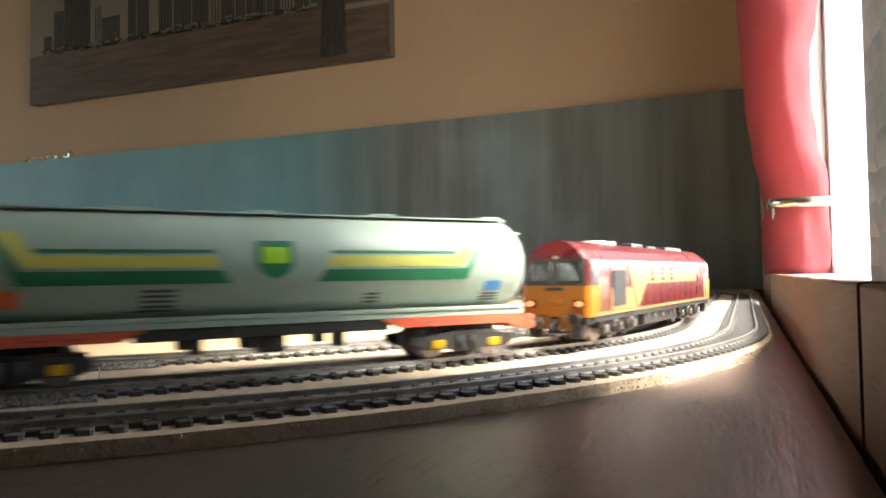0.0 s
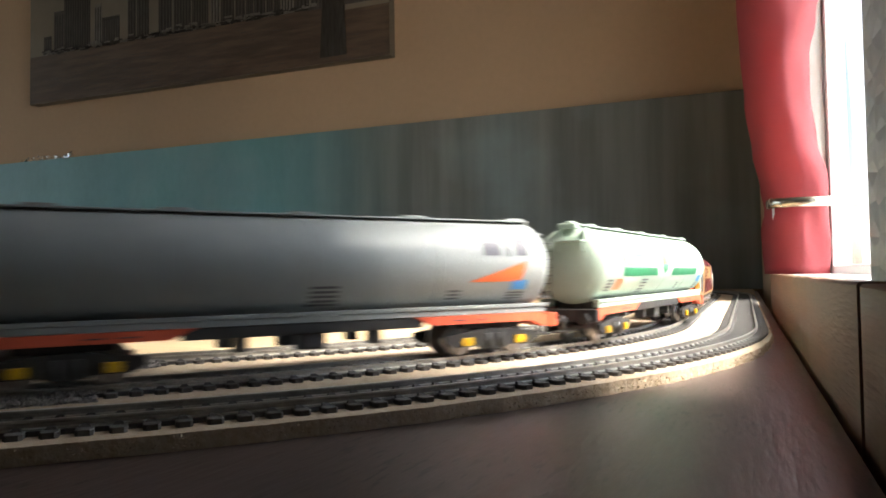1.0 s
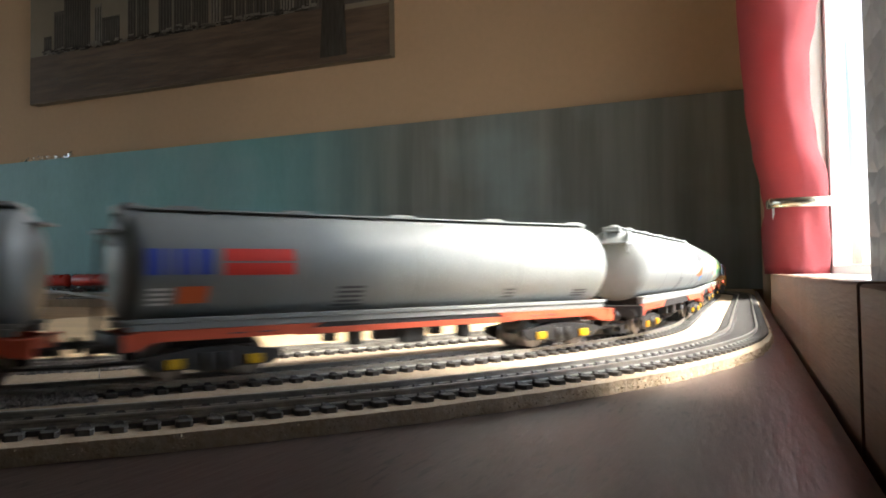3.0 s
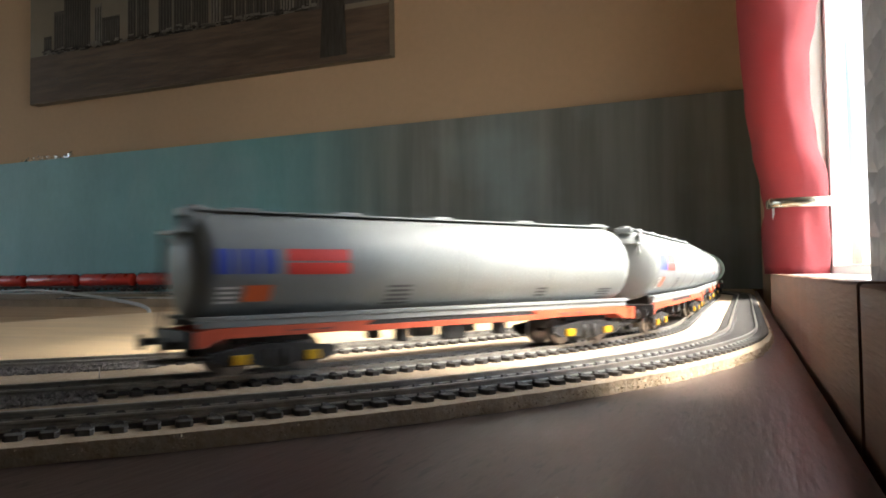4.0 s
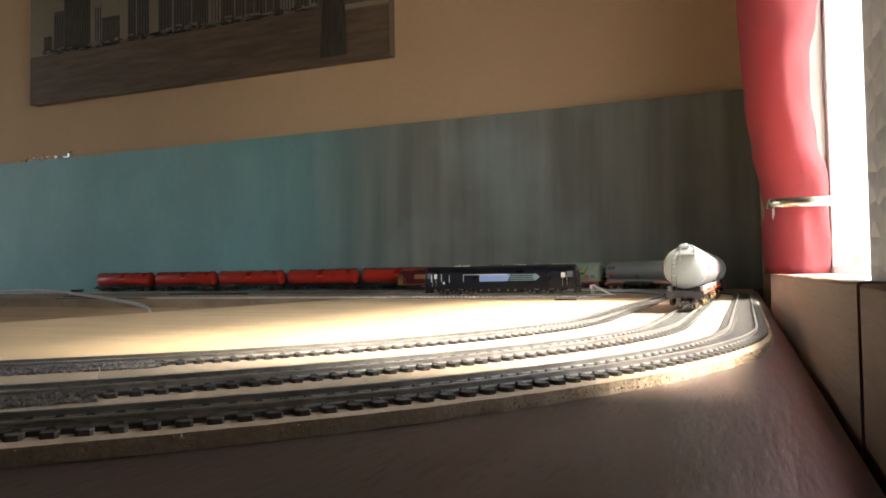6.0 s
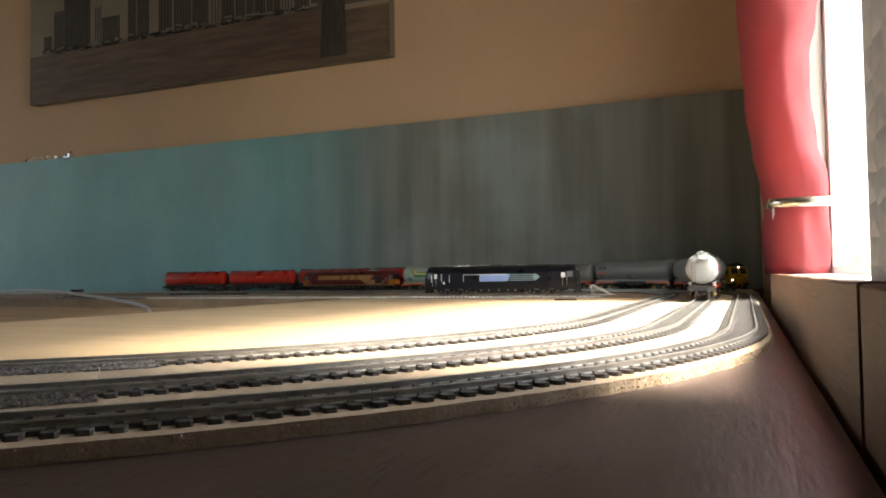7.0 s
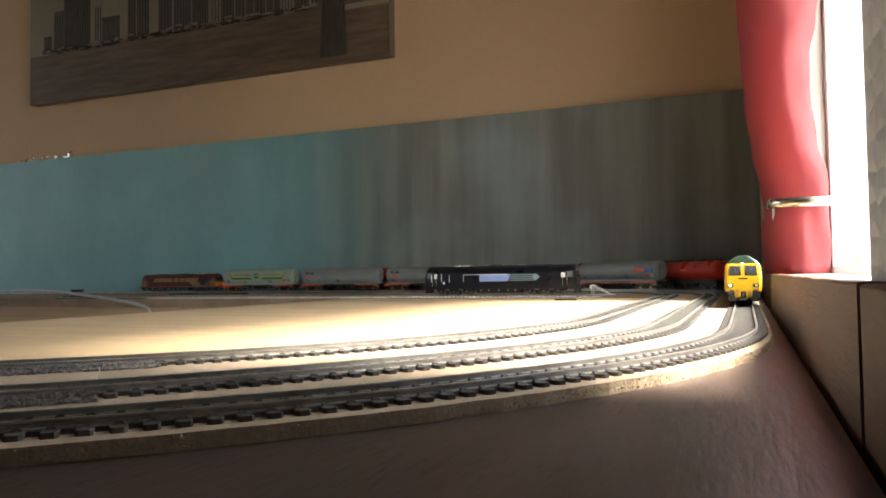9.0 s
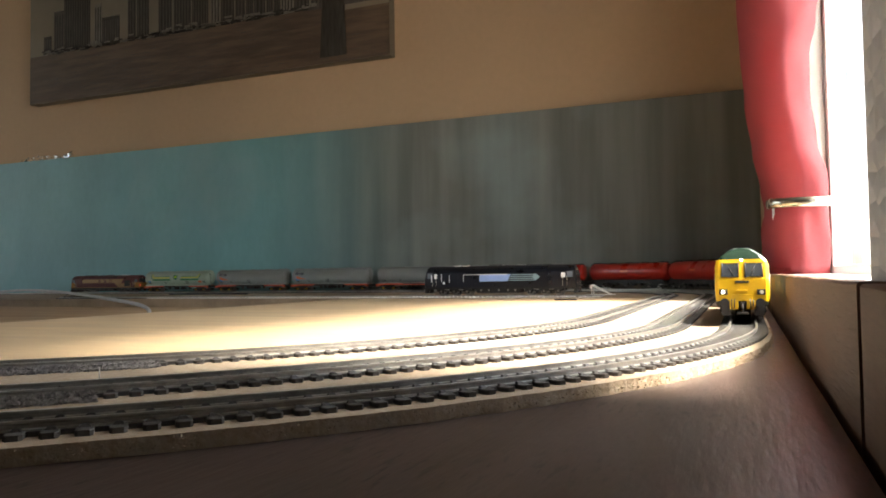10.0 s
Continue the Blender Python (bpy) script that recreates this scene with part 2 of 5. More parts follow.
def backdrop_paint():
    """A hand-painted teal sky with pale cloud smudges; glare towards the window is put into the colour as streaked
    slate.
    """
    m = mat("painted_sky_backdrop", (0.22, 0.48, 0.51), 0.55, second=(0.18, 0.40, 0.43), scale=5, amount=0.12, bump=0.0003, bump_scale=120, stretch=(1, 1, 0.6), fine=60)
    nt = m.node_tree
    b = nt.nodes["Principled BSDF"]
    teal = b.inputs["Base Color"].links[0].from_socket
    tc = nt.nodes.new("ShaderNodeTexCoord")
    sep = nt.nodes.new("ShaderNodeSeparateXYZ")
    nt.links.new(tc.outputs["Object"], sep.inputs[0])
    # Glare and dimmer light towards the window, painted as a greyer tone.
    glare_fade = nt.nodes.new("ShaderNodeMapRange")
    glare_fade.interpolation_type = "SMOOTHSTEP"
    glare_fade.inputs[1].default_value, glare_fade.inputs[2].default_value = -1.35, -0.75
    nt.links.new(sep.outputs[0], glare_fade.inputs[0])
    mp = nt.nodes.new("ShaderNodeMapping")
    mp.inputs["Scale"].default_value = (11, 1, 0.7)
    nt.links.new(tc.outputs["Object"], mp.inputs[0])
    upright_streak = nt.nodes.new("ShaderNodeTexNoise")
    upright_streak.inputs["Scale"].default_value, upright_streak.inputs["Detail"].default_value = 1.6, 4
    nt.links.new(mp.outputs[0], upright_streak.inputs["Vector"])
    ramp = nt.nodes.new("ShaderNodeValToRGB")
    ramp.color_ramp.elements[0].position, ramp.color_ramp.elements[1].position = 0.35, 0.68
    ramp.color_ramp.elements[0].color, ramp.color_ramp.elements[1].color = (0.150, 0.158, 0.146, 1), (0.262, 0.275, 0.255, 1)
    nt.links.new(upright_streak.outputs[0], ramp.inputs[0])
    mix = nt.nodes.new("ShaderNodeMix")
    mix.data_type = "RGBA"
    nt.links.new(glare_fade.outputs[0], mix.inputs[0])
    nt.links.new(teal, mix.inputs[6])
    nt.links.new(ramp.outputs[0], mix.inputs[7])
    cloud = nt.nodes.new("ShaderNodeTexNoise")
    cloud.inputs["Scale"].default_value, cloud.inputs["Detail"].default_value = 3.2, 6
    nt.links.new(tc.outputs["Object"], cloud.inputs["Vector"])
    cr = nt.nodes.new("ShaderNodeMapRange")
    cr.inputs[1].default_value, cr.inputs[2].default_value, cr.inputs[4].default_value = 0.48, 0.74, 0.50
    nt.links.new(cloud.outputs[0], cr.inputs[0])
    mix2 = nt.nodes.new("ShaderNodeMix")
    mix2.data_type = "RGBA"
    nt.links.new(cr.outputs[0], mix2.inputs[0])
    nt.links.new(mix.outputs[2], mix2.inputs[6])
    mix2.inputs[7].default_value = (0.36, 0.48, 0.50, 1)
    nt.links.new(mix2.outputs[2], b.inputs["Base Color"])
    return m


def embossed_paper():
    """Grey vinyl wallpaper with raised curls in columns."""
    m = mat("grey_embossed_wallpaper", (0.68, 0.68, 0.71), 0.5, scale=30, amount=0.1)
    nt = m.node_tree
    tc = nt.nodes.new("ShaderNodeTexCoord")
    mp = nt.nodes.new("ShaderNodeMapping")
    mp.inputs["Scale"].default_value = (1, 60, 105)
    nt.links.new(tc.outputs["Object"], mp.inputs[0])
    v = nt.nodes.new("ShaderNodeTexVoronoi")
    v.feature = "DISTANCE_TO_EDGE"
    v.inputs["Scale"].default_value, v.inputs["Randomness"].default_value = 1.0, 0.35
    nt.links.new(mp.outputs[0], v.inputs["Vector"])
    bp = nt.nodes.new("ShaderNodeBump")
    bp.inputs["Strength"].default_value, bp.inputs["Distance"].default_value = 1.0, 0.004
    nt.links.new(v.outputs["Distance"], bp.inputs["Height"])
    nt.links.new(bp.outputs[0], nt.nodes["Principled BSDF"].inputs["Normal"])
    return m


BACKDROP = backdrop_paint()
PAPER = embossed_paper()
PANE = glass_mat("window_glass")

# ---- mesh helpers ----
def box(bm, x0, x1, y0, y1, z0, z1, bevel=0.0):
    v = [bm.verts.new(p) for p in ((x0, y0, z0), (x1, y0, z0), (x1, y1, z0), (x0, y1, z0), (x0, y0, z1), (x1, y0, z1), (x1, y1, z1), (x0, y1, z1))]
    f = [bm.faces.new([v[i] for i in q]) for q in ((3, 2, 1, 0), (4, 5, 6, 7), (0, 1, 5, 4), (1, 2, 6, 5), (2, 3, 7, 6), (3, 0, 4, 7))]
    if bevel:
        edges = list({e for q in f for e in q.edges})
        bmesh.ops.bevel(bm, geom=edges, offset=bevel, segments=2, affect="EDGES", profile=0.6)
    return bm


def tube(bm, p0, p1, r, seg=10, r1=None):
    """A round bar with flat ends from p0 to p1."""
    p0, p1 = Vector(p0), Vector(p1)
    q = (p1 - p0).to_track_quat("Z", "Y")
    r1 = r if r1 is None else r1
    a = [bm.verts.new(p0 + q @ Vector((math.cos(k * 2 * math.pi / seg) * r, math.sin(k * 2 * math.pi / seg) * r, 0))) for k in range(seg)]
    b = [bm.verts.new(p1 + q @ Vector((math.cos(k * 2 * math.pi / seg) * r1, math.sin(k * 2 * math.pi / seg) * r1, 0))) for k in range(seg)]
    for k in range(seg):
        f = bm.faces.new((a[k], a[(k + 1) % seg], b[(k + 1) % seg], b[k]))
        f.smooth = True
    bm.faces.new(a[::-1])
    bm.faces.new(b)
    return bm


def loft(bm, rings, close=True, caps=True, smooth=True):
    """Skins a list of equal rings of points."""
    vs = [[bm.verts.new(p) for p in r] for r in rings]
    n = len(vs[0])
    for a, b in zip(vs, vs[1:]):
        for k in range(n if close else n - 1):
            f = bm.faces.new((a[k], a[(k + 1) % n], b[(k + 1) % n], b[k]))
            f.smooth = smooth
    if caps:
        bm.faces.new(vs[0][::-1])
        bm.faces.new(vs[-1])
    return bm


def slab(bm, outline, z0, z1):
    """An upright prism on a plan outline."""
    a = [bm.verts.new((x, y, z0)) for x, y in outline]
    b = [bm.verts.new((x, y, z1)) for x, y in outline]
    n = len(a)
    for k in range(n):
        bm.faces.new((a[k], a[(k + 1) % n], b[(k + 1) % n], b[k]))
    bm.faces.new(a[::-1])
    bm.faces.new(b)
    return bm


def link(name, bm, material, fix=True):
    if fix:
        bmesh.ops.recalc_face_normals(bm, faces=bm.faces)
    me = bpy.data.meshes.new(name)
    bm.to_mesh(me)
    bm.free()
    me.materials.append(material)
    return new(name, me)


def part(name, bm, material, parent, label="", fix=True):
    ob = link(name, bm, material, fix)
    ob.parent = parent
    return tagged(ob, label)


def share(name, me, m, parent):
    """Another piece on mesh data that already stands."""
    ob = new(name, me)
    ob.parent = parent
    ob.matrix_basis = m
    return ob


def B():
    return bmesh.new()


# ---- the plan ----
OUT_C, OUT_R = (-0.5163, 0.5218), 0.5140
MID_C, MID_R = (-0.5186, 0.5538), 0.4667
INN_C, INN_R = (-0.6006, 0.6078), 0.4851
TOP_Y = 1.232
Z_BED, Z_TABLE, Z_LOW = -0.0039, -0.0084, -0.020
WALL_Y, WALL_X = 1.800, 0.036


BACK_R = {OUT_R: OUT_R, MID_R: MID_R, INN_R: 0.415}  # radius of the bend at the back
EASED = {OUT_R: (-0.42, 0.78), MID_R: (-0.19, 0.62), INN_R: (-0.45, 0.80)}  # where each curve opens out, and its wider radius


def track_point(s, c, r):
    """Plan point and heading at s along a line that comes from the far left in front, bends round to the back and returns to the left. s = 0 is the start of the straight beside the window."""
    rb = BACK_R[r]
    q = rb * math.pi / 2
    up = TOP_Y - c[1]
    s1, wide = EASED[r]
    if s < s1:
        x1, y1, h1 = track_point(s1, c, r)
        cx, cy = x1 - wide * math.sin(h1), y1 + wide * math.cos(h1)
        h = h1 + (s - s1) / wide
        if h < 0:
            return cx + h * wide, cy - wide, 0.0
        return cx + wide * math.sin(h), cy - wide * math.cos(h), h
    if s < 0:
        a = s / r
        return c[0] + r * math.cos(a), c[1] + r * math.sin(a), a + math.pi / 2
    if s < up:
        return c[0] + r, c[1] + s, math.pi / 2
    if s < up + q:
        a = (s - up) / rb
        return c[0] + r - rb + rb * math.cos(a), TOP_Y + rb * math.sin(a), a + math.pi / 2
    return c[0] + r - rb - (s - up - q), TOP_Y + rb, math.pi


def offset(s, c, r, d):
    """A plan point d to the right of the line at s."""
    x, y, h = track_point(s, c, r)
    return x + math.sin(h) * d, y - math.cos(h) * d


def line_end(c, r, x=-3.92):
    return TOP_Y - c[1] + BACK_R[r] * math.pi / 2 + (c[0] + r - BACK_R[r] - x)


# ---- room ----
def wall_with_hole(name, x0, x1, y0, y1, z0, z1, hy0, hy1, hz0, hz1, material):
    bm = B()
    box(bm, x0, x1, y0, hy0, z0, z1)
    box(bm, x0, x1, hy1, y1, z0, z1)
    box(bm, x0, x1, hy0, hy1, z0, hz0)
    box(bm, x0, x1, hy0, hy1, hz1, z1)
    return link(name, bm, material)


def room():
    tagged(link("floor", box(B(), LEFT_X, WALL_X, FRONT_Y, WALL_Y, FLOOR_Z - 0.05, FLOOR_Z), CARPET), "brown carpeted floor under the railway boards", "floor", kind="structure")
    tagged(link("ceiling", box(B(), LEFT_X - 0.1, WALL_X + 0.14, FRONT_Y - 0.1, WALL_Y + 0.1, CEIL_Z, CEIL_Z + 0.05), DARKCEILING), "unseen ceiling over the room, darkened to limit bounced light", "ceiling", kind="structure")
    tagged(link("wall_back", box(B(), LEFT_X, WALL_X, WALL_Y, WALL_Y + 0.1, FLOOR_Z, CEIL_Z), WALLPAINT), "peach painted plaster wall above the sky backdrop", "wall", kind="structure")
    # The hole is there for the added window.
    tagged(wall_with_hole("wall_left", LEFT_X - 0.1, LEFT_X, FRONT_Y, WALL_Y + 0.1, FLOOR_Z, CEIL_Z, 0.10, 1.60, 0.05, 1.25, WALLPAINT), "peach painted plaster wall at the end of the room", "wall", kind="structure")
    tagged(link("wall_front", box(B(), LEFT_X - 0.1, WALL_X + 0.1, FRONT_Y - 0.1, FRONT_Y, FLOOR_Z, CEIL_Z), DIMWALL), "unseen wall behind the table, kept dark to limit bounced light", "wall", kind="structure")
    tagged(wall_with_hole("wall_window", WALL_X, WALL_X + 0.09, FRONT_Y, 1.14, FLOOR_Z, CEIL_Z, 0.262, 1.085, 0.018, 0.64, PAPER), "wall covered in grey embossed wallpaper round the window", "wall", kind="structure")
    # Same wall split off; shade is put in by a darker colour than the paper.
    tagged(link("wall_corner", box(B(), WALL_X, WALL_X + 0.09, 1.14, WALL_Y + 0.1, FLOOR_Z, CEIL_Z), WALLPAINT), "strip of window wall between curtain and corner, recoloured darker for its shade", "wall", kind="structure")
    win = tagged(new("window_1"), "white plastic window full of bright daylight", "window", kind="structure")
    win.location = (WALL_X + 0.078, 0.6735, 0.329)
    window_fill(win, 0.4115, 0.311, 0.005)
    # Unseen window, added to go with the fill lamp behind it.
    win = tagged(new("window_2"), "unseen window added in the far end wall for fill light", "window", kind="structure")
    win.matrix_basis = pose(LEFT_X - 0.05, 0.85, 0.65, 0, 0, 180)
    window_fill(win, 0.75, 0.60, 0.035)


def window_fill(win, w, h, edge):
    bm = B()
    box(bm, -0.011, 0.012, -w, -w + edge, -h, h, 0.002)
    box(bm, -0.011, 0.012, w - 0.030, w, -h, h, 0.002)
    box(bm, -0.011, 0.012, -w + edge, w - 0.030, -h, -h + 0.022, 0.002)
    box(bm, -0.011, 0.012, -w + edge, w - 0.030, h - 0.03, h, 0.002)
    part("window_frame", bm, UPVC, win)
    pane = part("pane", box(B(), -0.001, 0.001, -w + edge, w - 0.030, -h + 0.022, h - 0.03), PANE, win)
    pane.visible_shadow = False
    part("window_sill", box(B(), -0.076 if w < 0.5 else -0.048, -0.012, -w, w, -h - 0.0005, -h + 0.012, 0.002), UPVC, win)


def cork_margin(s):
    """How far the cork reaches outside the outer line: less beside the straight."""
    u = min(1.0, max(0.0, (s + 0.16) / 0.16))
    return 0.0218 - 0.0052 * u * u * (3 - 2 * u)


def baseboards():
    bm = slab(B(), [(-3.95, -0.55), (0.0255, -0.55), (0.0255, 1.77), (-3.95, 1.77)], -0.038, Z_LOW)
    tagged(link("lower_board", bm, LOWPLY), "bare plywood lower deck under the railway", "board", kind="structure")
    bm = slab(B(), [(-3.95, -0.55), (0.0234, -0.55), (0.0234, 1.77), (-0.63, 1.77), (-0.63, 0.33), (-3.95, 0.33)], Z_LOW, Z_TABLE)
    tagged(link("tabletop", bm, TABLE), "dark brown stained wooden tabletop with scratches", "table", kind="structure")
    # cork bed: follows the outer line outside and the inner line inside
    outer = [offset(s, OUT_C, OUT_R, cork_margin(s)) for s in np.arange(-1.6, 0.061, 0.008)] + [(OUT_C[0] + OUT_R + cork_margin(0.1), 1.77)]
    rng = random.Random(5)
    outer = [(x + rng.uniform(-0.0006, 0.0006), y + rng.uniform(-0.0006, 0.0006)) for x, y in outer]
    inner = [offset(s, INN_C, INN_R, -0.020) for s in np.arange(-1.2, 0.001, 0.02)]
    xi = INN_C[0] + INN_R - 0.020
    cork = outer + [(xi, 1.77)] + inner[::-1]
    bed = tagged(new("track_bed"), "tan cork sheet trackbed with a rough cut edge", "trackbed", kind="structure")
    bm = slab(B(), cork, Z_TABLE, Z_BED)
    part("cork_sheet", bm, CORK, bed)
    # crumbled edge along the outside of the curve
    bm = B()
    for k in range(2800):
        s = rng.uniform(-0.62, 0.12)
        x, y = offset(s, OUT_C, OUT_R, cork_margin(s) + rng.uniform(-0.0007, 0.0010))
        z = rng.uniform(Z_TABLE + 0.0001, Z_BED - 0.0002)
        r = rng.uniform(0.0003, 0.0006)
        a = [bm.verts.new((x + rng.uniform(-r, r), y + rng.uniform(-r, r), max(Z_TABLE, z + rng.uniform(-r, r)))) for _ in range(4)]
        for q in ((0, 1, 2), (0, 2, 3), (0, 3, 1), (1, 3, 2)):
            bm.faces.new([a[i] for i in q])
    part("crumb_edge", bm, CORK, bed, "crumbling torn edge of the cork")
    tagged(bed.children[-1], kind="stuff")
    pts = [p for p in inner if p[0] > -0.66] + [(xi, 1.17), (-0.66, 1.17)]
    pts = [(-0.66, inner[0][1])] + pts if pts[0][0] > -0.655 else pts
    tagged(link("plywood_deck", slab(B(), pts, Z_LOW, Z_BED), PLY), "pale plywood deck with faint grain inside the curves", "board", kind="structure")
    tagged(link("back_board", slab(B(), [(-3.95, 1.17), (xi, 1.17), (xi, 1.77), (-3.95, 1.77)], Z_LOW, Z_BED), BACKPLY), "dull brown baseboard under the rear tracks", "board", kind="structure")


def fascia():
    for y0, y1, tip in ((-0.30, 0.2108, 0.0), (0.2160, 0.905, 0.0005)):
        bm = B()
        n = 24
        rings = []
        rng = random.Random(int(y1 * 1000))
        for k in range(n + 1):
            y = y0 + (y1 - y0) * k / n
            w = rng.uniform(-0.0003, 0.0003)
            rings.append([(0.0262 + w, y, -0.0378), (0.0262 + w, y, 0.0300 + w + tip), (0.0268 + w, y, 0.0308 + w + tip), (0.0348, y, 0.0308 + w + tip), (0.0355, y, 0.0300 + tip), (0.0355, y, -0.0378)])
        loft(bm, rings, smooth=False)
        tagged(link("edge_board", bm, FASCIA), "planed pine board on edge between the table and the window wall", "board", "edge boards")


def backdrop():
    bd = tagged(new("sky_backdrop"), "tall teal sky board, greyed with upright streaks where glare dulls it", "backdrop board")
    part("panel", box(B(), -3.95, 0.0350, 1.766, 1.778, Z_BED, 0.440, 0.0015), BACKDROP, bd)
    bm = B()
    rng = random.Random(3)
    for k in range(70):
        x, y, z = rng.uniform(-2.26, -2.03), rng.uniform(1.764, 1.782), 0.440 + abs(rng.gauss(0, 0.006))
        r = rng.uniform(0.004, 0.014)
        a = [bm.verts.new((x + rng.uniform(-r, r), y + rng.uniform(-r, r) * 0.5, max(0.4402, z + rng.uniform(-r, r) * 0.6))) for _ in range(4)]
        for q in ((0, 1, 2), (0, 2, 3), (0, 3, 1), (1, 3, 2)):
            bm.faces.new([a[i] for i in q])
    tagged(link("plastic_wrap", bm, CLEARPLASTIC), "crumpled shiny clear wrapping on top of the backdrop", "wrapping")


def curtain():
    def prof(z, table):
        for (a, va), (b, vb) in zip(table, table[1:]):
            if a <= z <= b:
                u = (z - a) / (b - a)
                u = u * u * (3 - 2 * u)
                return min((va + (vb - va) * u) * 0.95, 0.1005)
        return (table[-1][1] if z > table[-1][0] else table[0][1]) * 0.95
    left = [(0.031, 0.026), (0.06, 0.024), (0.09, 0.023), (0.117, 0.029), (0.15, 0.024), (0.20, 0.015), (0.27, 0.006), (0.34, 0.001), (0.42, -0.002), (0.70, -0.003)]
    right = [(0.031, 0.103), (0.09, 0.110), (0.125, 0.110), (0.15, 0.106), (0.20, 0.094), (0.26, 0.088), (0.31, 0.087), (0.36, 0.098), (0.42, 0.113), (0.50, 0.118), (0.70, 0.118)]

    def body(lo, hi, depth, y0, folds, amp, sweep=0.0, z0=0.0305, z1=0.637):
        bm = B()
        rings = []
        n = 72
        for i in range(61):
            z = z0 + (z1 - z0) * i / 60
            a, b = lo(z), hi(z)
            ring = []
            pinch = 1 - 0.35 * math.exp(-((z - 0.119) / 0.02) ** 2)
            for k in range(n):
                t = 2 * math.pi * k / n
                fold = amp * math.sin(folds * t + 6 * math.sin(z * 9)) * (1 + 0.6 * math.sin(z * 23 + t))
                w = noise.noise((math.cos(t) * 1.4, math.sin(t) * 1.4, z * 14)) * amp * 1.6
                back = sweep * max(0.0, 0.25 - math.cos(t)) ** 1.5
                ring.append(((a + b) / 2 + ((b - a) / 2 + fold * 0.35) * math.cos(t), y0 + back + (depth * pinch + fold + w) * math.sin(t), z))
            rings.append(ring)
        return loft(bm, rings)
    cur = tagged(new("curtain"), "red cotton curtain with cream lining gathered by a tieback", "curtain")
    part("cloth", body(lambda z: prof(z, left), lambda z: prof(z, right), 0.022, 1.045, 5, 0.0018, 0.055), CURTAIN, cur)
    part("lining", body(lambda z: prof(z, right) - 0.018, lambda z: min(prof(z, right) + 0.016, 0.1008), 0.012, 1.071, 4, 0.0012), LINING, cur, "cream lining cloth")
    bm = B()
    pts = []
    for k in range(41):
        t = math.pi * (0.02 + 1.05 * k / 40)
        pts.append(Vector((0.083 - 0.054 * math.cos(math.pi - t), 1.040 - 0.040 * math.sin(t), 0.1185 - 0.0015 * math.cos(t))))
    rings = []
    for k, p in enumerate(pts):
        d = (pts[min(k + 1, 40)] - pts[max(k - 1, 0)]).normalized()
        side = d.cross(Vector((0, 0, 1))).normalized()
        rings.append([p + side * (0.0025 * math.cos(a)) + Vector((0, 0, 0.0062 * math.sin(a))) for a in [2 * math.pi * i / 12 for i in range(12)]])
    loft(bm, rings)
    tagged(link("curtain_tieback", bm, CHROME), "curved polished metal tieback round the red curtain", "tieback")


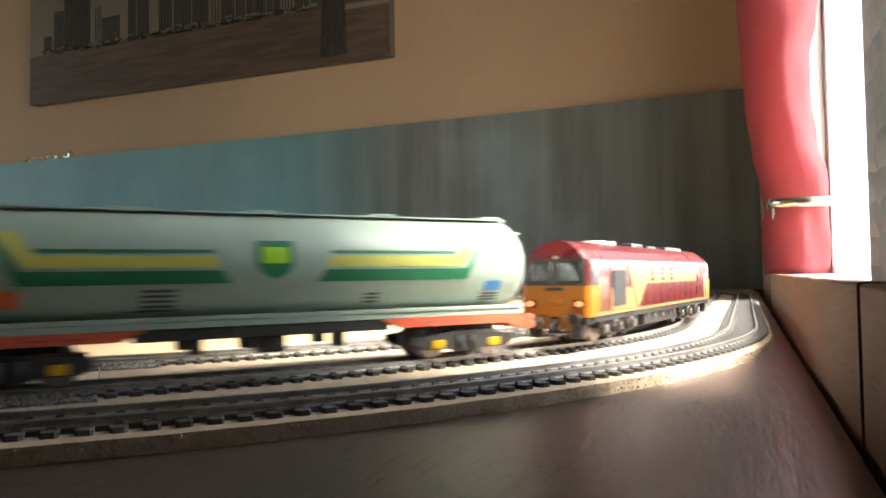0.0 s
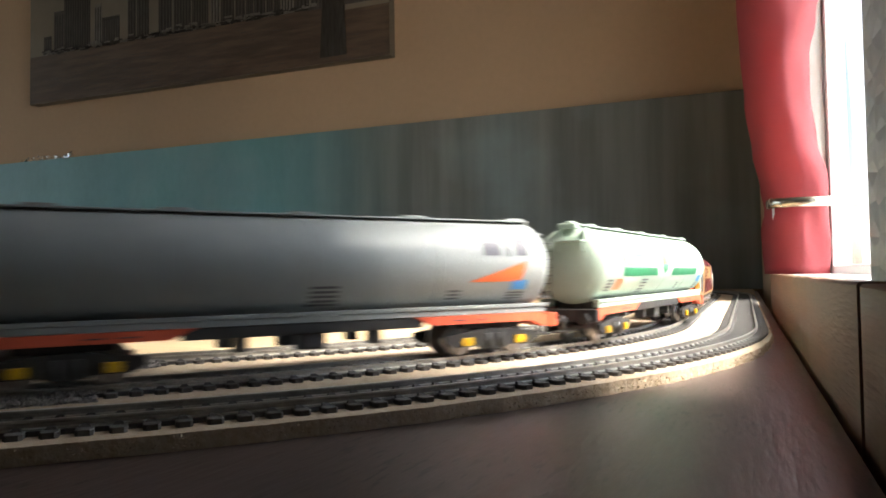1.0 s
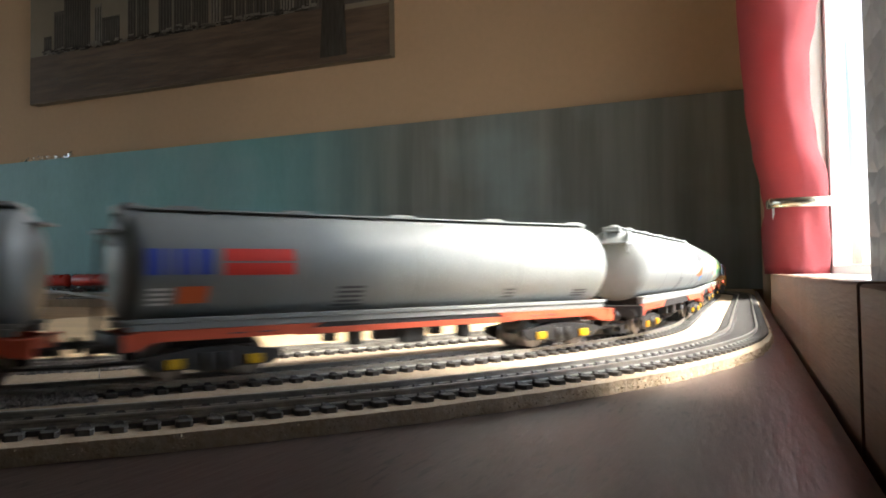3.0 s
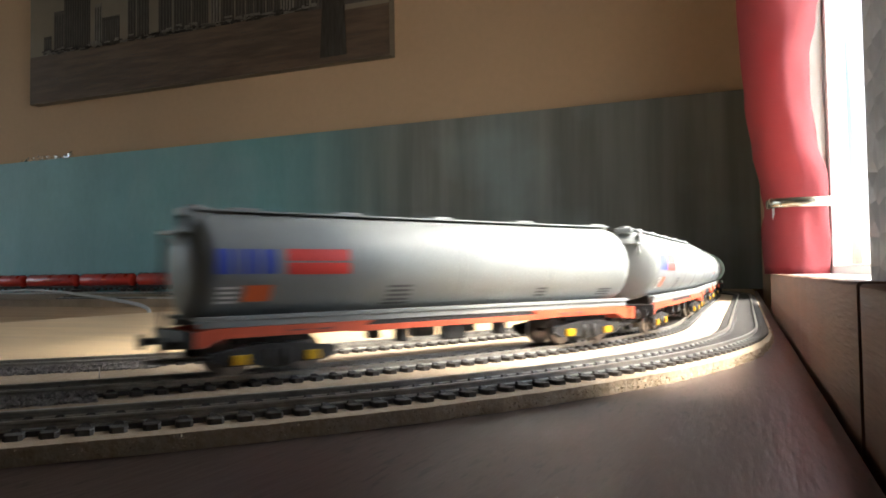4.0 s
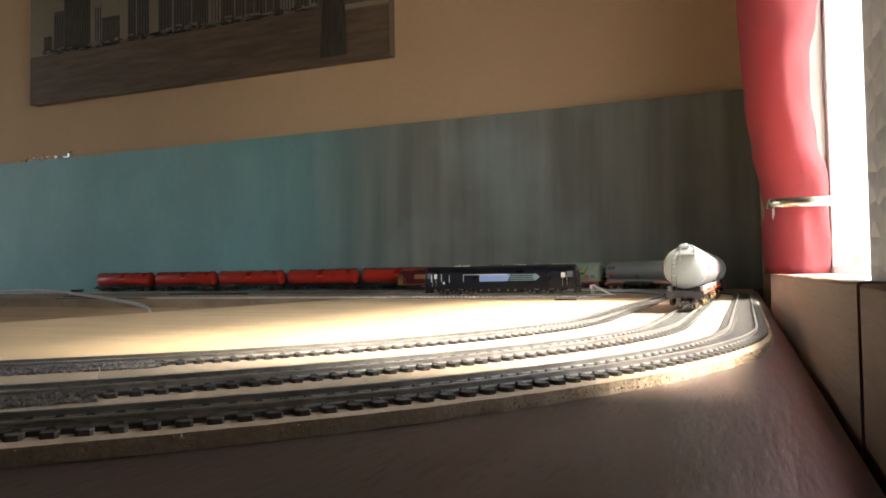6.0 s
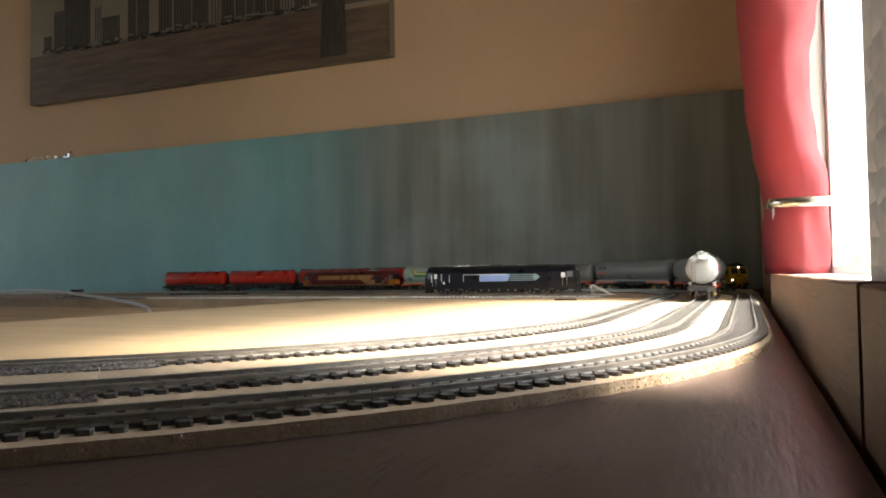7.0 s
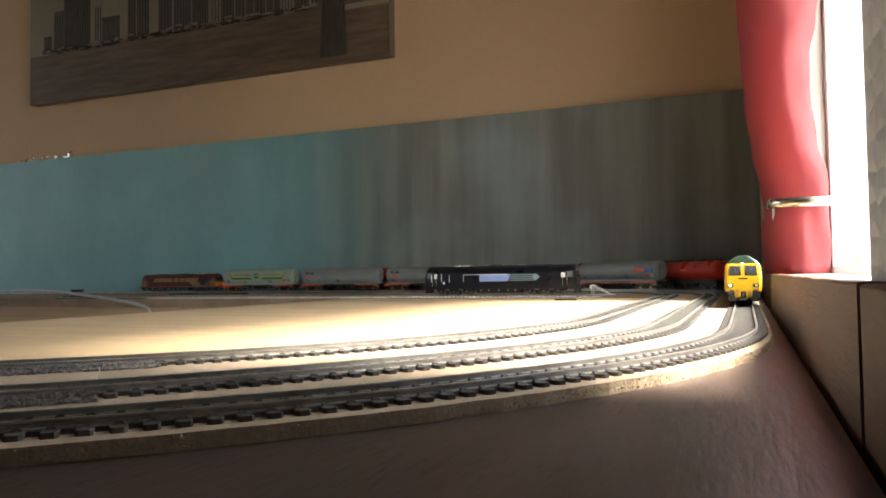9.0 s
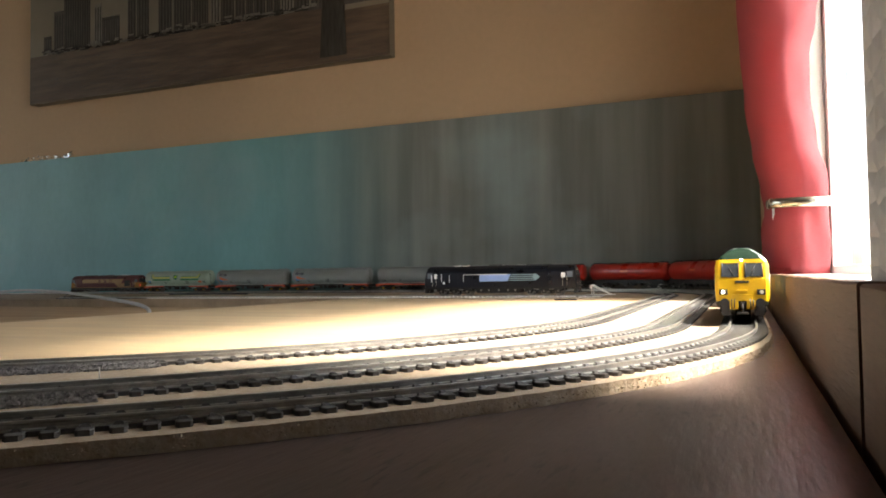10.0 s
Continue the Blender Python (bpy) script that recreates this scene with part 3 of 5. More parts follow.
def canvas():
    pic = tagged(new("canvas_picture"), "wide sepia canvas print of a city skyline over water", "picture")
    x0, x1, z0, z1, yf = -2.217, -0.866, 0.630, 1.130, 1.768
    part("canvas", box(B(), x0, x1, yf, WALL_Y, z0, z1, 0.002), PRINT_SKY, pic)

    def flat(bm, xa, xb, za, zb, lift=0.0006):
        box(bm, xa, xb, yf - lift, yf - 0.0001, za, zb)
    bm = B()
    flat(bm, x0 + 0.001, x1 - 0.001, z0 + 0.001, 0.772)
    flat(bm, x0 + 0.001, -1.075, 0.772, 0.790)
    part("water", bm, PRINT_WATER, pic, "dark rippled water of the print")
    rng = random.Random(11)
    towers = [(-2.19, -2.150, 0.80, 0.80), (-2.152, -2.118, 0.80, 0.852), (-2.105, -2.062, 0.79, 0.930), (-2.060, -1.945, 0.79, 0.972), (-1.925, -1.895, 0.79, 0.93),
              (-1.893, -1.82, 0.79, 0.88), (-1.785, -1.752, 0.79, 0.93), (-1.748, -1.70, 0.79, 1.02), (-1.66, -1.61, 0.79, 0.96), (-1.60, -1.535, 0.79, 1.04), (-1.53, -1.47, 0.79, 1.00)]
    x = -1.46
    while x < -1.11:
        w = rng.uniform(0.022, 0.055)
        towers.append((x, x + w * 0.9, 0.79, rng.uniform(0.85, 1.05)))
        x += w
    for k, (a, b, za, zb) in enumerate(towers):
        if zb <= za:
            continue
        m = (PRINT_DARK, PRINT_DARK, PRINT_MID, PRINT_DARK, PRINT_LIGHT, PRINT_DARK, PRINT_MID)[k % 7]
        bm = B()
        flat(bm, a, b, za, zb, 0.0006 + 0.0002 * (k % 3))
        if k % 3 == 0:
            flat(bm, a + (b - a) * 0.3, b - (b - a) * 0.3, zb, zb + 0.02)
        part("printed_tower", bm, m, pic)
        bm = B()
        cols = max(3, int((b - a) / 0.010))
        for c in range(cols):
            xa = a + (b - a) * (c + 0.3) / cols
            flat(bm, xa, xa + (b - a) * 0.35 / cols, za + 0.012, zb - 0.012, 0.0013)
        tagged(part("window_grid", bm, PRINT_MID if m is PRINT_DARK else PRINT_DARK, pic), kind="stuff")
    bm = B()
    for k in range(150):
        xa = rng.uniform(-2.17, -1.12)
        za = 0.789 + abs(rng.gauss(0, 0.007))
        flat(bm, xa, xa + rng.uniform(0.006, 0.035), za, za + rng.uniform(0.002, 0.008), 0.0017)
    tagged(part("printed_shore", bm, PRINT_LIGHT, pic, "pale low quay buildings along the shore"), kind="stuff")
    bm = B()
    for k in range(120):
        xa = rng.uniform(-2.17, -1.12)
        za = 0.786 + abs(rng.gauss(0, 0.008))
        flat(bm, xa, xa + rng.uniform(0.006, 0.03), za, za + rng.uniform(0.002, 0.006), 0.0018)
    tagged(part("printed_quay", bm, PRINT_DARK, pic), kind="stuff")
    bm = B()
    slab_pts = [(-1.082, 0.648), (-0.998, 0.648), (-1.006, 0.84), (-1.010, 1.12), (-1.066, 1.12), (-1.072, 0.84)]
    a = [bm.verts.new((px, yf - 0.0022, pz)) for px, pz in slab_pts]
    b = [bm.verts.new((px, yf - 0.0001, pz)) for px, pz in slab_pts]
    for k in range(6):
        bm.faces.new((a[k], a[(k + 1) % 6], b[(k + 1) % 6], b[k]))
    bm.faces.new(a)
    bm.faces.new(b[::-1])
    part("printed_pier", bm, PRINT_DARK, pic, "black bridge pier in the print")
    bm = B()
    flat(bm, -1.12, x1 - 0.001, 0.787, 0.805, 0.0015)
    flat(bm, -1.10, x1 - 0.001, 0.815, 0.818, 0.0015)
    part("printed_bridge", bm, PRINT_MID, pic)
    bm = B()
    for k in range(90):
        xa, za = rng.uniform(x0 + 0.05, x1 - 0.1), rng.uniform(0.64, 0.775)
        flat(bm, xa, xa + rng.uniform(0.01, 0.05), za, za + 0.0012, 0.0010)
    tagged(part("printed_ripples", bm, PRINT_MID, pic), kind="stuff")


# ---- track ----
SL_W, SL_L, SL_T, PITCH = 0.0044, 0.0300, 0.0015, 0.0077


def sleeper_mesh():
    """A moulded sleeper with chamfered ends and a rail chair on either side of each rail."""
    bm = B()
    w, h, top = SL_W / 2, Z_BED + SL_T, 0.0007
    rings = []
    for y, k in ((-SL_L / 2, 0.62), (-SL_L / 2 + 0.0011, 1.0), (SL_L / 2 - 0.0011, 1.0), (SL_L / 2, 0.62)):
        rings.append([(-w * k, y, Z_BED), (w * k, y, Z_BED), (w * k, y, h - 0.0002), (w * k * 0.9, y, h), (-w * k * 0.9, y, h), (-w * k, y, h - 0.0002)])
    loft(bm, rings, smooth=False)
    for side in (-1, 1):
        for d in (-1, 1):
            y = side * 0.00825 + d * 0.00155
            lo = [bm.verts.new((a, y + b, h)) for a, b in ((-0.0015, -0.0011), (0.0015, -0.0011), (0.0015, 0.0011), (-0.0015, 0.0011))]
            hi = [bm.verts.new((a, y - d * 0.0005 + b, h + top)) for a, b in ((-0.0008, -0.0005), (0.0008, -0.0005), (0.0008, 0.0005), (-0.0008, 0.0005))]
            for k in range(4):
                bm.faces.new((lo[k], lo[(k + 1) % 4], hi[(k + 1) % 4], hi[k]))
            bm.faces.new(hi)
    bmesh.ops.recalc_face_normals(bm, faces=bm.faces)
    me = bpy.data.meshes.new("sleeper")
    bm.to_mesh(me)
    bm.free()
    me.materials.append(SLEEPER)
    return me


RAIL_SECTION = [(-0.0012, -0.0025), (-0.0012, -0.0022), (-0.0004, -0.0019), (-0.0004, -0.0010), (-0.0007, -0.0007), (-0.0007, -0.0001), (-0.0005, 0.0), (0.0005, 0.0), (0.0007, -0.0001), (0.0007, -0.0007), (0.0004, -0.0010), (0.0004, -0.0019), (0.0012, -0.0022), (0.0012, -0.0025)]


def rail_part(place, s0, s1, step, d, parent, material=None):
    rings = []
    n = max(2, int((s1 - s0) / step))
    for k in range(n + 1):
        s = s0 + (s1 - s0) * k / n
        ring = []
        for a, z in RAIL_SECTION:
            x, y = place(s, d + a)
            ring.append((x, y, z))
        rings.append(ring)
    return part("rail", loft(B(), rings, smooth=False), material or RAIL, parent)


def sleepers_joined(place, heading, s0, s1, parent, material, thick=SL_T):
    """Far sleepers, one mesh."""
    verts, faces = [], []
    s = s0
    while s < s1:
        h = heading(s)
        x, y = place(s, 0)
        t, r = Vector((math.cos(h), math.sin(h))), Vector((math.sin(h), -math.cos(h)))
        i = len(verts)
        for z in (Z_BED, Z_BED + thick):
            for a, b in ((-1, -1), (1, -1), (1, 1), (-1, 1)):
                p = Vector((x, y)) + t * a * SL_W / 2 + r * b * SL_L / 2
                verts.append((p.x, p.y, z))
        faces += [(i, i + 1, i + 5, i + 4), (i + 1, i + 2, i + 6, i + 5), (i + 2, i + 3, i + 7, i + 6), (i + 3, i, i + 4, i + 7), (i + 4, i + 5, i + 6, i + 7)]
        s += PITCH
    me = bpy.data.meshes.new("sleeper_run")
    me.from_pydata(verts, [], faces)
    me.materials.append(material)
    ob = new("sleeper_run", me)
    ob.parent = parent
    return tagged(ob, kind="stuff")


def track(label, c, r, near0, near1, me):
    tr = tagged(new("railway_track"), label, "railway track", "oval tracks")
    place = lambda s, d: offset(s, c, r, d)
    heading = lambda s: track_point(s, c, r)[2]
    start, end = -1.6, line_end(c, r)
    for d in (0.00825, -0.00825):
        rail_part(place, start, end, 0.012, d, tr)
    for d in (0.00825, -0.00825):
        rings = []
        n = int((end - start) / 0.016)
        for k in range(n + 1):
            s = start + (end - start) * k / n
            rings.append([(*place(s, d + a), z) for a, z in ((-0.0022, Z_BED), (-0.0020, Z_BED + 0.0013), (0.0020, Z_BED + 0.0013), (0.0022, Z_BED))])
        part("sleeper_web", loft(B(), rings, smooth=False), SLEEPER, tr)
    s = near0
    while s < near1:
        x, y, h = track_point(s, c, r)
        share("sleeper", me, pose(x, y, 0, 0, 0, math.degrees(h)), tr)
        s += PITCH
    sleepers_joined(place, heading, start, near0 - PITCH * 0.5, tr, SLEEPER)
    sleepers_joined(place, heading, s, end, tr, SLEEPER)
    return tr


def siding():
    y0, xa, xb = 1.216, -1.42, -0.215
    tr = tagged(new("railway_track"), "straight siding with sleepers coloured pale as if sunlit and a buffer stop", "railway track")
    place = lambda s, d: (s, y0 - d)
    for d in (0.00825, -0.00825):
        rail_part(place, xa, xb, 0.1, d, tr)
    # Sunlight on this run is put into the pale colour and taller sleepers.
    sleepers_joined(place, lambda s: 0.0, -1.16, xb, tr, SUNLITGREY, 0.0028)
    sleepers_joined(place, lambda s: 0.0, xa, -1.162, tr, SLEEPER)


def buffer_stop(x, y, label, material, turn):
    ob = tagged(new("buffer_stop"), label, "buffer stop")
    ob.matrix_basis = pose(x, y, 0, 0, 0, turn)
    for side in (-1, 1):
        bm = B()
        yy = side * 0.00825
        tube(bm, (0, yy, 0.0), (0, yy, 0.017), 0.0010, 6)
        tube(bm, (0, yy, 0.016), (0.030, yy, 0.0004), 0.0008, 6)
        tube(bm, (-0.012, yy, 0.0004), (0.036, yy, 0.0004), 0.0007, 6)
        part("post", bm, material, ob)
    part("beam", box(B(), -0.002, 0.001, -0.0165, 0.0165, 0.011, 0.0165, 0.0004), material, ob)


def ballast():
    rng = random.Random(21)
    for label, c, r, s1 in (("grey granite chippings loose over the sleepers", MID_C, MID_R, -0.404), ("grey granite chippings heaped along the track", INN_C, INN_R, -0.375)):
        verts, faces = [], []
        for k in range(7000):
            s = s1 - abs(rng.gauss(0, 0.10)) if k % 3 else s1 - rng.uniform(0, 0.30)
            d = rng.uniform(-0.018, 0.018) if k % 2 else rng.uniform(0.0095, 0.021)
            if abs(abs(d) - 0.00825) < 0.0012:
                continue
            x, y = offset(s, c, r, d)
            z = Z_BED + rng.uniform(0.0, 0.0022) * (1.0 if abs(d) < 0.016 else 0.5)
            q = rng.uniform(0.0005, 0.0011)
            i = len(verts)
            for dx, dy, dz in ((1, 0, 0), (-0.6, 0.9, 0), (-0.6, -0.9, 0), (0.1, 0.1, 1.2), (-0.1, 0.0, -0.6)):
                verts.append((x + q * (dx + rng.uniform(-.3, .3)), y + q * (dy + rng.uniform(-.3, .3)), max(Z_BED, z + q * dz)))
            faces += [(i, i + 1, i + 3), (i + 1, i + 2, i + 3), (i + 2, i, i + 3), (i, i + 4, i + 1), (i + 1, i + 4, i + 2), (i + 2, i + 4, i)]
        me = bpy.data.meshes.new("ballast")
        me.from_pydata(verts, [], faces)
        me.materials.append(BALLAST)
        tagged(new("ballast", me), label, "ballast", kind="stuff")


def cable():
    pts = [(-0.668, 0.672, -0.0172), (-0.670, 0.696, -0.009), (-0.682, 0.716, -0.001), (-0.750, 0.752, 0.0053), (-0.850, 0.800, 0.0094), (-0.984, 0.880, 0.0134), (-1.166, 0.980, 0.0175), (-1.365, 1.080, 0.0191), (-1.582, 1.180, 0.0138), (-1.840, 1.280, 0.0012), (-2.1, 1.33, -0.0008)]
    crv = bpy.data.curves.new("power_cable", "CURVE")
    crv.dimensions, crv.bevel_depth, crv.bevel_resolution = "3D", 0.0024, 4
    sp = crv.splines.new("NURBS")
    sp.points.add(len(pts) - 1)
    for p, q in zip(sp.points, pts):
        p.co = (*q, 1)
    sp.use_endpoint_u, sp.order_u = True, 4
    crv.materials.append(CABLE)
    tagged(new("power_cable", crv), "thick grey cable arching over the edge of the deck", "cable")


def scraps():
    bm = B()
    tube(bm, (-0.262, 1.078, Z_BED + 0.0012), (-0.228, 1.070, Z_BED + 0.0012), 0.0012, 6)
    tube(bm, (-0.262, 1.078, Z_BED + 0.0012), (-0.250, 1.066, Z_BED + 0.0022), 0.0009, 6)
    tagged(link("wire_offcut", bm, BLACK), "short black wire offcut lying on the plywood", "offcut")
    bm = B()
    rings = [[(x, 1.51 + a, Z_BED + z) for a, z in ((-0.004, 0.0), (-0.004, 0.0035), (0.004, 0.0035), (0.004, 0.0))] for x in (-1.38, -1.14)]
    loft(bm, rings, smooth=False)
    tagged(link("track_offcut", bm, UNDER), "dark flat strip of loose track base on the rear board", "offcut")
    bm = B()
    tube(bm, (-0.2265, 0.2105, Z_BED), (-0.2265, 0.2105, 0.0022), 0.00022, 6)
    tagged(link("track_pin", bm, SILVER), "thin steel pin standing beside the ballast", "pin")


# ---- rolling stock, along +x, rail top at z = 0 ----
MM = 0.001


def mbox(bm, x0, x1, y0, y1, z0, z1, bevel=0.0):
    return box(bm, x0 * MM, x1 * MM, y0 * MM, y1 * MM, z0 * MM, z1 * MM, bevel * MM)


def mtube(bm, p0, p1, r, seg=10):
    return tube(bm, [a * MM for a in p0], [a * MM for a in p1], r * MM, seg)


def both(name, make, material, thing, label=""):
    """One part on each side of a vehicle."""
    for side in (-1, 1):
        part(name, make(B(), side), material, thing, label)


SPINNERS = []


def wheelset(parent, x, r, gauge=14.6):
    """Two wheels on an axle, turning about their own centre."""
    bm = B()
    for side in (-1, 1):
        y = side * gauge / 2
        mtube(bm, (0, y - side * 1.2, 0), (0, y + side * 1.4, 0), r, 22)
        mtube(bm, (0, y + side * 1.4, 0), (0, y + side * 1.7, 0), r * 0.72, 16)
        mtube(bm, (0, y - side * 1.9, 0), (0, y - side * 1.2, 0), r + 0.7, 22)
    mtube(bm, (0, -gauge / 2, 0), (0, gauge / 2, 0), 1.0, 8)
    for k in range(6):
        a = k * math.pi / 3
        for side in (-1, 1):
            y = side * (gauge / 2 + 1.75)
            mtube(bm, (math.cos(a) * r * 0.5, y - side * 0.2, math.sin(a) * r * 0.5), (math.cos(a) * r * 0.5, y + side * 0.15, math.sin(a) * r * 0.5), r * 0.13, 6)
    ob = part("wheelset", bm, STEEL, parent)
    ob.location = (x * MM, 0, r * MM)
    SPINNERS.append((ob, r * MM))
    return ob


LOCO_SECTION = [(-17.3, 14), (-17.5, 22), (-17.5, 29), (-17.4, 38.5), (-16.6, 41.5), (-12.5, 46.2), (-7, 50), (0, 51.2), (7, 50), (12.5, 46.2), (16.6, 41.5), (17.4, 38.5), (17.5, 29), (17.5, 22), (17.3, 14)]


def nose_x(z):
    return 135.0 - max(0.0, z - 29.0) * 0.20 - max(0.0, z - 44) * 0.14


def loco_cab(bm, e, zlo, zhi, grow=0.0):
    """The end of the body between two heights, e the end (+1 front)."""
    def sec(z):
        pts = [p for p in LOCO_SECTION if p[0] <= 0]
        for (ya, za), (yb, zb) in zip(pts, pts[1:]):
            if za <= z <= zb and zb > za:
                return abs(ya + (yb - ya) * (z - za) / (zb - za))
        return 0.0 if z > 51 else 17.3
    zs = sorted({z for z in [zlo, zhi] + [p[1] for p in LOCO_SECTION] if zlo <= z <= zhi})
    rings = []
    for z in zs:
        h = max(0.15, sec(z)) + grow
        nx = nose_x(z) + grow
        c = min(2.2, h * 0.4)
        pts = [(112, -h), (nx - 1.5, -h), (nx, -h + c), (nx, h - c), (nx - 1.5, h), (112, h)]
        rings.append([(e * x * MM, y * MM, z * MM) for x, y in pts])
    return loft(bm, rings, smooth=False)


def loco(label, main, front_low, front_high, livery, front_lamp=None, rear_lamp=None, roof=None):
    lo = tagged(new("diesel_locomotive"), label, "locomotive")
    rings = [[(x * MM, y * MM, z * MM) for y, z in LOCO_SECTION] for x in (-112.2, -112, 112, 112.2)]
    part("body", loft(B(), rings, smooth=False), main, lo)
    for e in (1, -1):
        cab = part("cab", loco_cab(B(), e, 29, 43.2), front_high, lo)
        part("cab_roof", loco_cab(B(), e, 43.2, 51.2, 0.12), roof or front_high, cab)
        if front_high is not YELLOW:
            bm = B()
            rows = [[(e * (nose_x(z) + 0.08) * MM, y * MM, z * MM) for y in (-w, w)] for z, w in ((29.4, 15.8), (41.6, 14.6))]
            vs = [bm.verts.new(q) for q in (*rows[0], *rows[1][::-1])]
            g = bmesh.ops.extrude_face_region(bm, geom=[bm.faces.new(vs)])
            for v in [x for x in g["geom"] if isinstance(x, bmesh.types.BMVert)]:
                v.co.x += e * 0.00006
            part("windscreen_surround", bm, BLACK, cab, "black panel round the windscreens")
        part("cab_nose", loco_cab(B(), e, 14, 29, 0.05), front_low, lo, "bright warning panel below the windscreens")
        for side in (-1, 1):
            bm = B()
            rows = []
            for z in (31.4, 39.8):
                nx = nose_x(z) + 0.18
                rows.append([(e * nx * MM, side * y * MM, z * MM) for y in (2.5, 13.4 - (z - 31.0) * 0.07)])
            a = [bm.verts.new(p) for p in (*rows[0], *rows[1][::-1])]
            f = bm.faces.new(a)
            g = bmesh.ops.extrude_face_region(bm, geom=[f])
            for v in [x for x in g["geom"] if isinstance(x, bmesh.types.BMVert)]:
                v.co.x += e * 0.0003
            part("windscreen", bm, SCREEN, cab, "dark glass windscreen")
            bm = B()
            for z in (31.0, 40.2):
                mbox(bm, *sorted((e * (nose_x(z) - 0.3), e * (nose_x(z) + 0.6))), *sorted((side * 2.1, side * 13.6)), z - 0.35, z + 0.35)
            for y in (2.3, 13.4):
                mtube(bm, (e * (nose_x(30.6) + 0.3), side * y, 30.6), (e * (nose_x(40.8) + 0.3), side * (y - (0.7 if y > 5 else 0)), 40.8), 0.45, 6)
            mtube(bm, (e * (nose_x(31) + 0.7), side * 5, 30.8), (e * (nose_x(39) + 0.7), side * 8.5, 38.5), 0.22, 5)
            part("windscreen_trim", bm, BLACK, cab)
            bm = B()
            mbox(bm, *sorted((e * 119.6, e * 129)), *sorted((side * 17.3, side * 17.75)), 29.6, 39.4, 0.15)
            part("cab_window", bm, SIDEGLASS, cab)
            bm = B()
            mbox(bm, *sorted((e * 113, e * 119)), *sorted((side * 17.3, side * 17.6)), 15, 39, 0.1)
            part("cab_door", bm, front_high if front_high is not YELLOW else main, cab)
            bm = B()
            for x in (112.4, 119.6):
                mtube(bm, (e * x, side * 18.1, 16), (e * x, side * 18.1, 33), 0.25, 6)
            part("handrail", bm, CREAM, cab)
            lampm = (front_lamp if e == 1 else rear_lamp) or CREAM
            lit = HEAD if (lampm is HEAD and side == -1) else (lampm if lampm is TAIL else CREAM)
            bm = B()
            mtube(bm, (e * 134.8, side * 12.5, 20.3), (e * 135.7, side * 12.5, 20.3), 1.15 if lit is HEAD else 1.35, 12)
            part("marker_light", bm, lit, lo)
            bm = B()
            mbox(bm, *sorted((e * 134.8, e * 135.4)), *sorted((side * 9.4, side * 15.0)), 18.4, 22.2, 0.3)
            part("light_cluster", bm, BLACK, lo)
            bm = B()
            mtube(bm, (e * 134, side * 11.5, 13.2), (e * 138.5, side * 11.5, 13.2), 1.4, 10)
            mtube(bm, (e * 138.5, side * 11.5, 13.2), (e * 140.3, side * 11.5, 13.2), 2.9, 14)
            part("buffer", bm, UNDER, lo)
            bm = B()
            mtube(bm, (e * 135.2, side * 5, 15.5), (e * 136, side * 5.4, 9), 0.45, 6)
            mtube(bm, (e * 135.2, side * 7, 15.2), (e * 135.8, side * 7.2, 8.5), 0.4, 6)
            part("air_pipe", bm, BLACK, lo)
        bm = B()
        mbox(bm, *sorted((e * 134.5, e * 135.5)), -4.6, 4.6, 26.6, 28.2, 0.2)
        part("plate", bm, BLACK, lo)
        bm = B()
        mtube(bm, (e * 134.6, 0, 22.6), (e * 136.2, 0, 22.6), 1.9, 10)
        mbox(bm, *sorted((e * 134.6, e * 136.3)), -3.4, 3.4, 20.6, 22, 0.3)
        part("lamp_bracket", bm, front_low, lo)
        bm = B()
        mtube(bm, (e * (nose_x(43) - 0.2), 0, 42.6), (e * (nose_x(43) + 0.9), 0, 42.6), 0.95, 12)
        part("top_light", bm, HEAD if (e == 1 and front_lamp is HEAD) else CREAM, lo)
        bm = B()
        mbox(bm, *sorted((e * 128, e * 134.5)), -16.2, 16.2, 10.5, 14, 0.4)
        mbox(bm, *sorted((e * 130, e * 135.2)), -14, -7.5, 4, 10.6, 0.5)
        mbox(bm, *sorted((e * 130, e * 135.2)), 7.5, 14, 4, 10.6, 0.5)
        part("buffer_beam", bm, UNDER, lo)
        bm = B()
        mbox(bm, *sorted((e * 134.4, e * 135.3)), -6.5, 6.5, 14.2, 18.6, 0.3)
        part("coupling_panel", bm, front_low, lo)
        for ya, yb in ((-8.4, -2.6), (2.6, 8.4)):
            part("nose_skirt", mbox(B(), *sorted((e * 133.6, e * 135.5)), ya, yb, 8.2, 14.6, 0.5), front_low, lo)
        bm = B()
        mbox(bm, *sorted((e * 134, e * 139)), -1.1, 1.1, 10.5, 13, 0.3)
        mtube(bm, (e * 138.6, 0, 12), (e * 138.6, 0, 5.5), 0.7, 6)
        mbox(bm, *sorted((e * 126, e * 142)), -3.6, 3.6, 5.2, 6.4, 0.3)
        part("coupling_hook", bm, BLACK, lo)
    # underframe, tank, bogies
    for side in (-1, 1):
        bm = B()
        mbox(bm, -128, 128, *sorted((side * 15.5, side * 17.0)), 11.2, 14.0, 0.2)
        part("solebar", bm, UNDER, lo)
    part("fuel_tank", mbox(B(), -38, 38, -15.2, 15.2, 4.2, 13.6, 1.6), UNDER, lo)
    bm = B()
    for x in (-30, -16, 2, 18, 31):
        for side in (-1, 1):
            mtube(bm, (x, side * 15.2, 9), (x, side * 16.1, 9), 1.7, 10)
    part("tank_fittings", bm, STEEL, lo)
